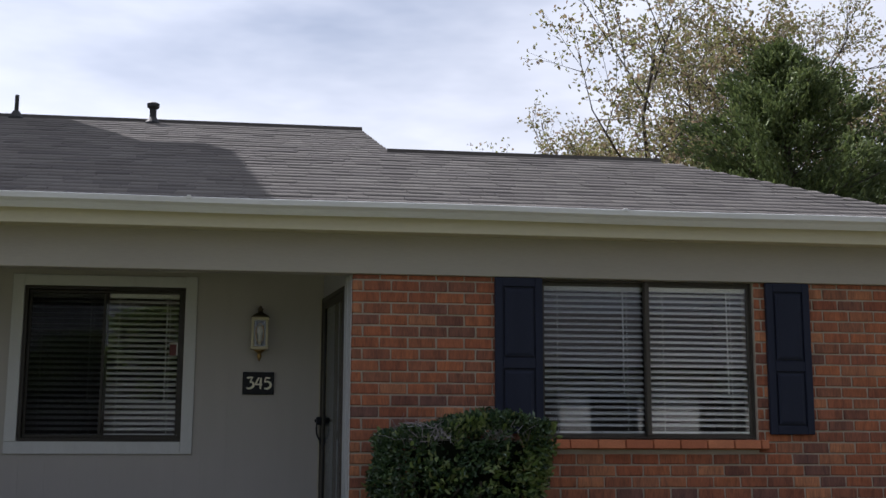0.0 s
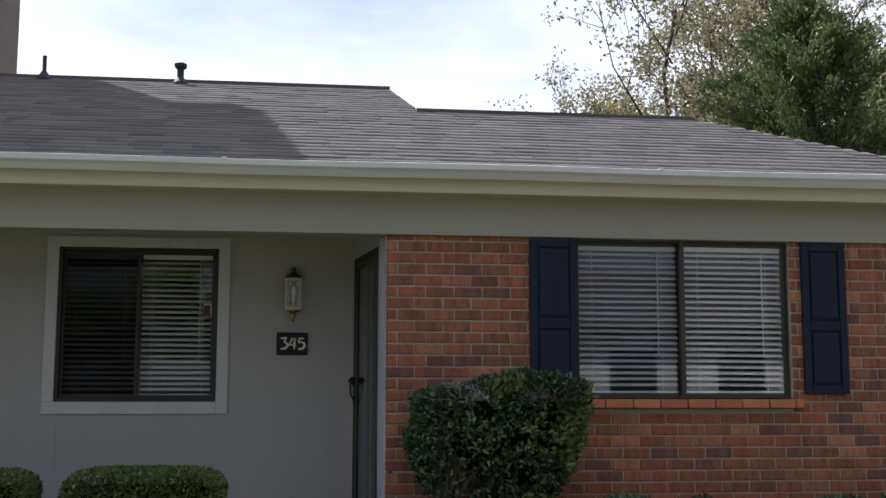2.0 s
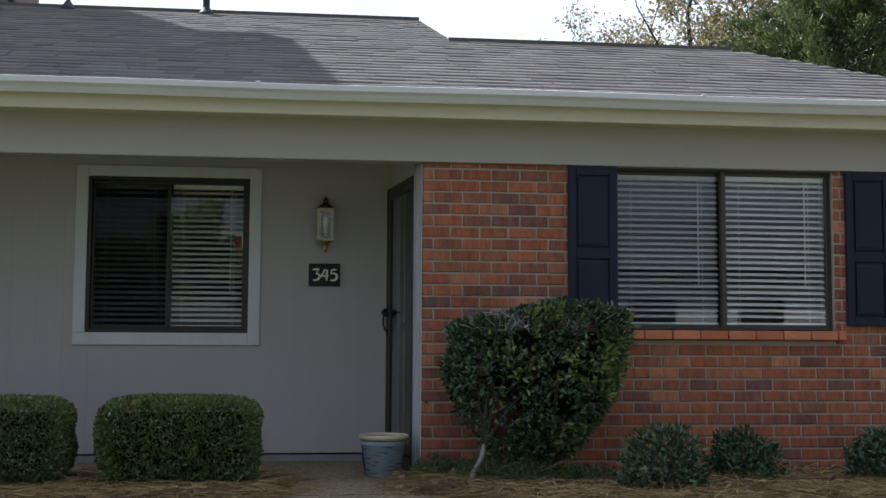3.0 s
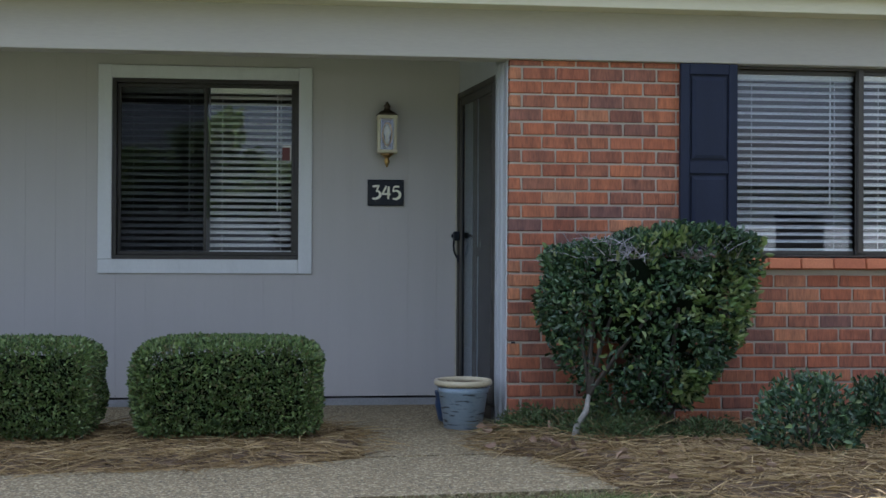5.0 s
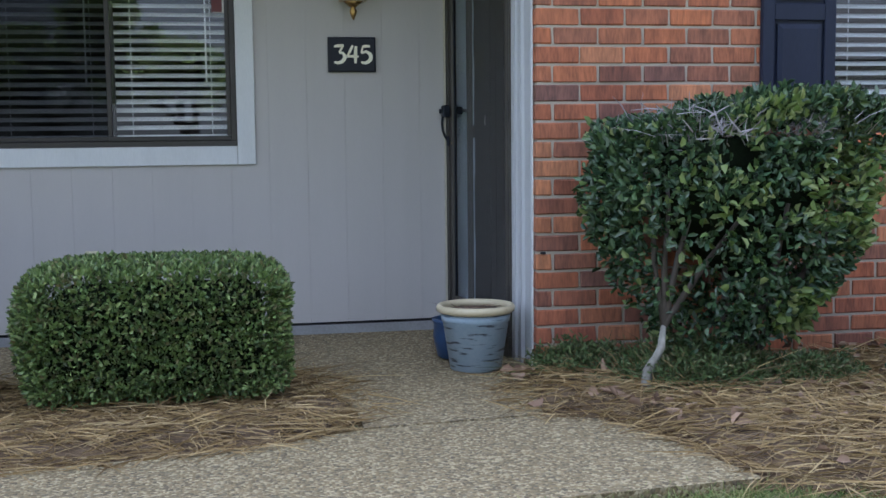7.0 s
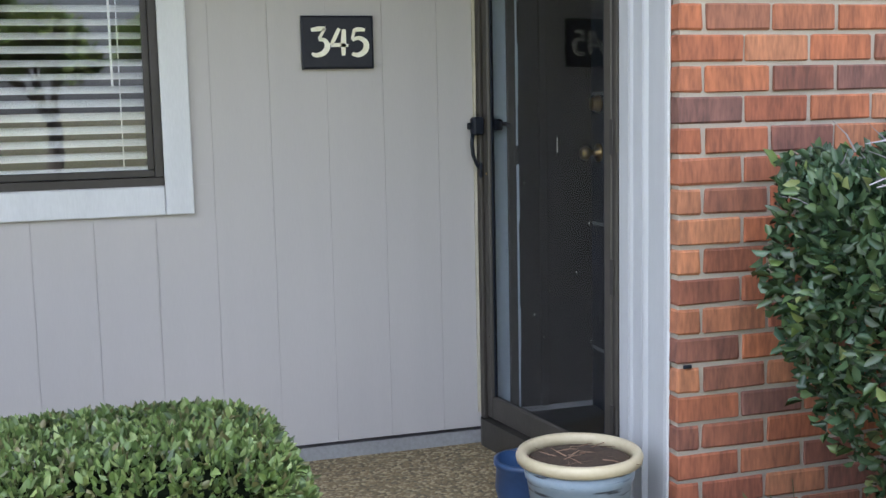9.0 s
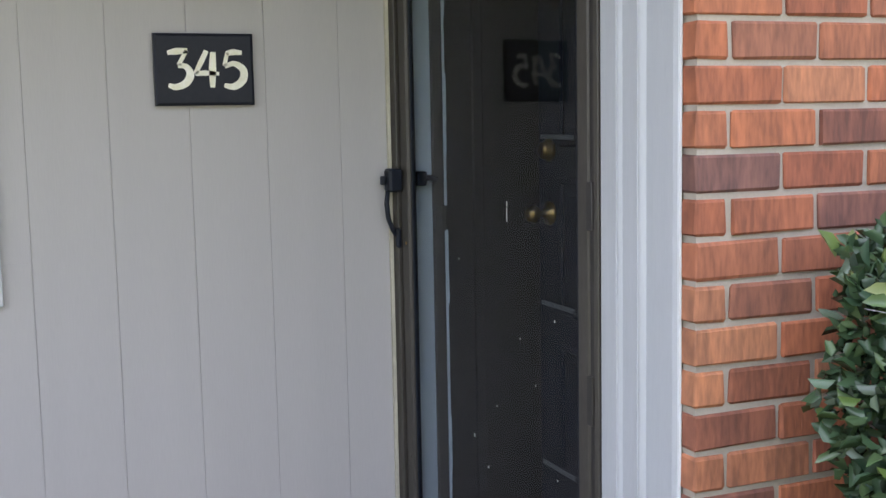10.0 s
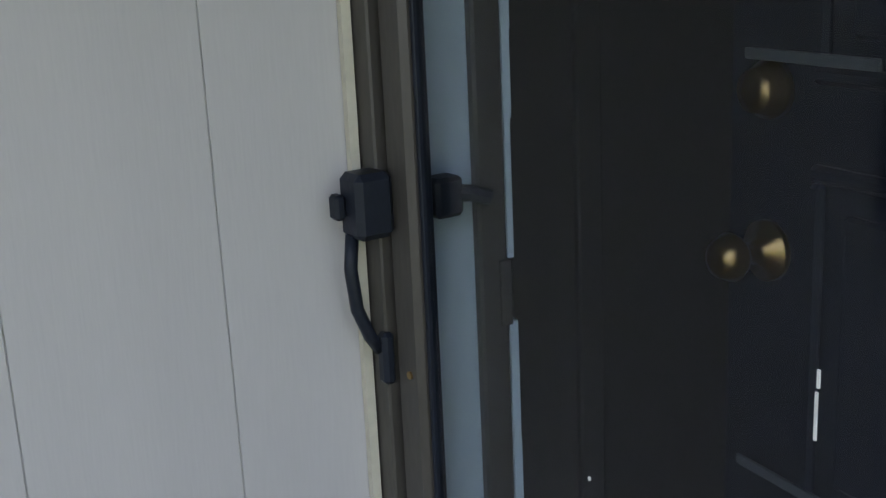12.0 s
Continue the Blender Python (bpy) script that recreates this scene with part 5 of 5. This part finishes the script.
def cedar(x, y, tall, rad, seed, label, density=1.0):
    rng = np.random.default_rng(seed)
    t = thing("cedar_tree", x, y, FLOOR - 0.1, label, "tree")
    part("trunk", tube([(0, 0, 0), (0.05, 0, tall * 0.5), (0, 0, tall * 0.97)], 0.2, 8, end=0.02), M["bark_dark"], t)
    V, O = [], []
    bm = bmesh.new()
    for i in range(300):
        z = tall * rng.uniform(0.1, 0.98)
        a = rng.uniform(0, 6.283)
        L = rad * min(1.0, 1.12 * (1 - z / tall) ** 0.85) * rng.choice([0.62, 0.8, 0.95, 1.0, 1.15]) * rng.uniform(0.85, 1.1) + 0.12
        d = np.array([math.cos(a), math.sin(a), 0.35])
        tip = np.array([0, 0, z]) + d * L
        tube([(0, 0, z), tuple(tip)], 0.025, 3, bm=bm, end=0.005)
        m = int((110 + 300 * L / rad) * density)
        s = rng.uniform(0.25, 1.03, m)
        V.append(np.array([0, 0, z]) + d * L * s[:, None] + rng.normal(0, 0.15, (m, 3)) * (1.3 - 0.75 * s[:, None]))
        O.append(np.tile(d, (m, 1)) + np.array([0, 0, 0.5]))
    part("branchwork", bm, M["bark_dark"], t)
    part("crown", leaves("crown", np.concatenate(V), np.concatenate(O), 0.12, 0.045, rng, 0.6), M["cedar"], t, kind="stuff")
    return t


cedar(9.75, 14.0, 9.25, 5.0, 51, "dense dark green cedar behind the roof")
cedar(13.6, 15.5, 8.6, 3.4, 52, "thinner dark green cedar behind another", 0.45)
bare_tree("oak_tree", 6.7, 22.0, 11.4, 0.82, M["spring"], "broad tree with thin tan and pink-brown spring leaves", 61, 17000, 0.115, 6, 0.24, 0.37)
bare_tree("oak_tree", 12.6, 24.0, 19.0, 0.66, M["spring"], "tall spring tree with pale green leaves behind the cedar", 65, 17000, 0.12, 6, 0.28, 0.34)
bare_tree("oak_tree", 17.0, 25.0, 16.0, 0.62, M["spring"], "spring tree with sparse leaves at the edge of the grove", 64, 12000, 0.12, 6, 0.28, 0.32)
bare_tree("oak_tree", 10.6, 23.0, 15.2, 0.72, M["spring"], "tall spring tree with small tan and green leaves", 67, 16000, 0.115, 6, 0.22, 0.36)
bare_tree("golden_tree", 7.9, 18.5, 10.2, 0.78, M["gold"], "low bushy tree with golden new leaves behind the roof", 63, 20000, 0.12, 5, 0.18, 0.285)
for i, (x, y, h) in enumerate(((2.4, 34, 11.0), (4.2, 36, 12.3), (6.4, 37, 14.2))):
    bare_tree("far_tree", x, y, h, 0.6, M["spring"], "small distant spring tree beyond the roof ridge", 70 + i, 4500, 0.15, 5, 0.2, 0.40)

# ---- across the lawn, behind the walk: seen only as reflections ----
across = thing("apartment_building", 6, -27, 0, "white-sided low building across the lawn", "house")
ab = across.matrix_world.inverted()
part("wall", box(5, 24, -32, -27, -0.5, 3.0), M["far_wall"], across).matrix_parent_inverse = ab
bm = bmesh.new()
v = [bm.verts.new(p) for p in ((4.4, -26.2, 3.0), (24.6, -26.2, 3.0), (24.6, -32.8, 3.0), (4.4, -32.8, 3.0), (4.4, -29.5, 5.0), (24.6, -29.5, 5.0))]
for f in ((0, 1, 5, 4), (2, 3, 4, 5), (1, 2, 5), (3, 0, 4), (0, 3, 2, 1)):
    bm.faces.new([v[i] for i in f])
part("roof", bm, M["far_roof"], across).matrix_parent_inverse = ab
for x in (6.5, 9, 12.5, 16, 20):
    wd = part("window", box(x, x + 1.5, -26.995, -26.95, 0.9, 2.2, 0.01), M["frame_dark"], across)
    wd.matrix_parent_inverse = ab
for i, (x, y, h) in enumerate(((-9, -20, 8), (-14, -24, 9), (-5.5, -23, 8), (-19, -19, 10), (-2.2, -24, 7.5), (0.8, -22, 6.5))):
    bare_tree("yard_tree", x, y, h, 0.65, M["yard"], "leafy green yard tree across the lawn", 80 + i, 14000, 0.26, 5, 0.22, 0.25)

# ---- bricks, last ----
def brick_mesh(name, w, seed):
    r = random.Random(seed)
    bm = box(0, w, 0.0, 0.07, 0, COURSE - 0.0120)
    bmesh.ops.bevel(bm, geom=[e for e in bm.edges if all(v.co.y < 0.01 for v in e.verts) or (all(v.co.y < 0.08 for v in e.verts) and abs(e.verts[0].co.y - e.verts[1].co.y) > 0.05)], offset=0.0045, segments=1, affect="EDGES")
    for v in bm.verts:
        v.co += Vector((r.uniform(-1, 1), r.uniform(-1, 1) * 0.8, r.uniform(-1, 1))) * 0.0024
    me = bpy.data.meshes.new(name)
    bm.to_mesh(me)
    bm.free()
    me.materials.append(M["brick"])
    return me


WHOLE = [brick_mesh("brick", STEP - 0.0120, i) for i in range(6)]
CUT = {}
r = random.Random(77)
pieces = []
n_course = 28
for c in range(-1, n_course):
    top_z = 2.017 - c * COURSE + COURSE      # joint above this course
    z0 = top_z - COURSE + 0.0060
    if z0 + COURSE - 0.0120 > TOP + 0.001:
        if z0 > TOP - 0.02:
            continue
    first = 0.075 if c % 2 else 0.195
    edges = [0.0]
    x = first
    while x < END_X:
        edges.append(x)
        x += STEP
    edges.append(END_X)
    for a, b in zip(edges, edges[1:]):
        segs = [(a, b)]
        if z0 + COURSE > WIN[2] - 0.06:
            segs = [(a, min(b, WIN[0])), (max(a, WIN[1]), b)]
        for s, e in segs:
            if e - s > 0.03:
                pieces.append((s, e, z0))
pieces.sort(key=lambda q: math.hypot(q[0] - 0.0, (q[2] - 0.9) * 1.0))
JV = bmesh.new()
for i, (a, b, z0) in enumerate(pieces):
    w = round(b - a - 0.0120 + (0.0060 if a == 0 else 0), 3)
    start = a + (0.0 if a == 0 else 0.0060)
    height = COURSE - 0.0120
    tall = min(1.0, (TOP - 0.001 - z0) / height)
    if abs(w - (STEP - 0.0120)) < 0.004:
        me = r.choice(WHOLE)
    else:
        me = CUT.setdefault(w, brick_mesh("brick", w, 5))
    m = Matrix.Translation((start, r.uniform(-0.0018, 0.0018), z0)) @ Matrix.Rotation(r.uniform(-0.003, 0.003), 4, "Y") @ Matrix.Diagonal((1, 1, tall, 1))
    if i < 300:
        o = part("brick", me, M["brick"], wall_front)
        o.matrix_basis = m
    else:
        k = len(JV.verts)
        JV.from_mesh(me)
        JV.verts.ensure_lookup_table()
        for v in JV.verts[k:]:
            v.co = m @ v.co
part("brickwork", JV, M["brick"], wall_front, kind="stuff")
# brick sill under the front window
sill_x = 1.362
r = random.Random(19)
while sill_x < 3.03:
    w = min(0.2032, 3.052 - sill_x)
    me = CUT.setdefault(("s", round(w, 3)), brick_mesh("brick", w - 0.006, 9))
    o = part("brick", me, M["brick_sill"], wall_front)
    o.data.materials[0] = M["brick_sill"]
    o.matrix_basis = pose(sill_x, -0.050 + r.uniform(-0.002, 0.002), 0.832, -5) @ Matrix.Diagonal((1, 1.7, 0.93, 1))
    sill_x += 0.2032
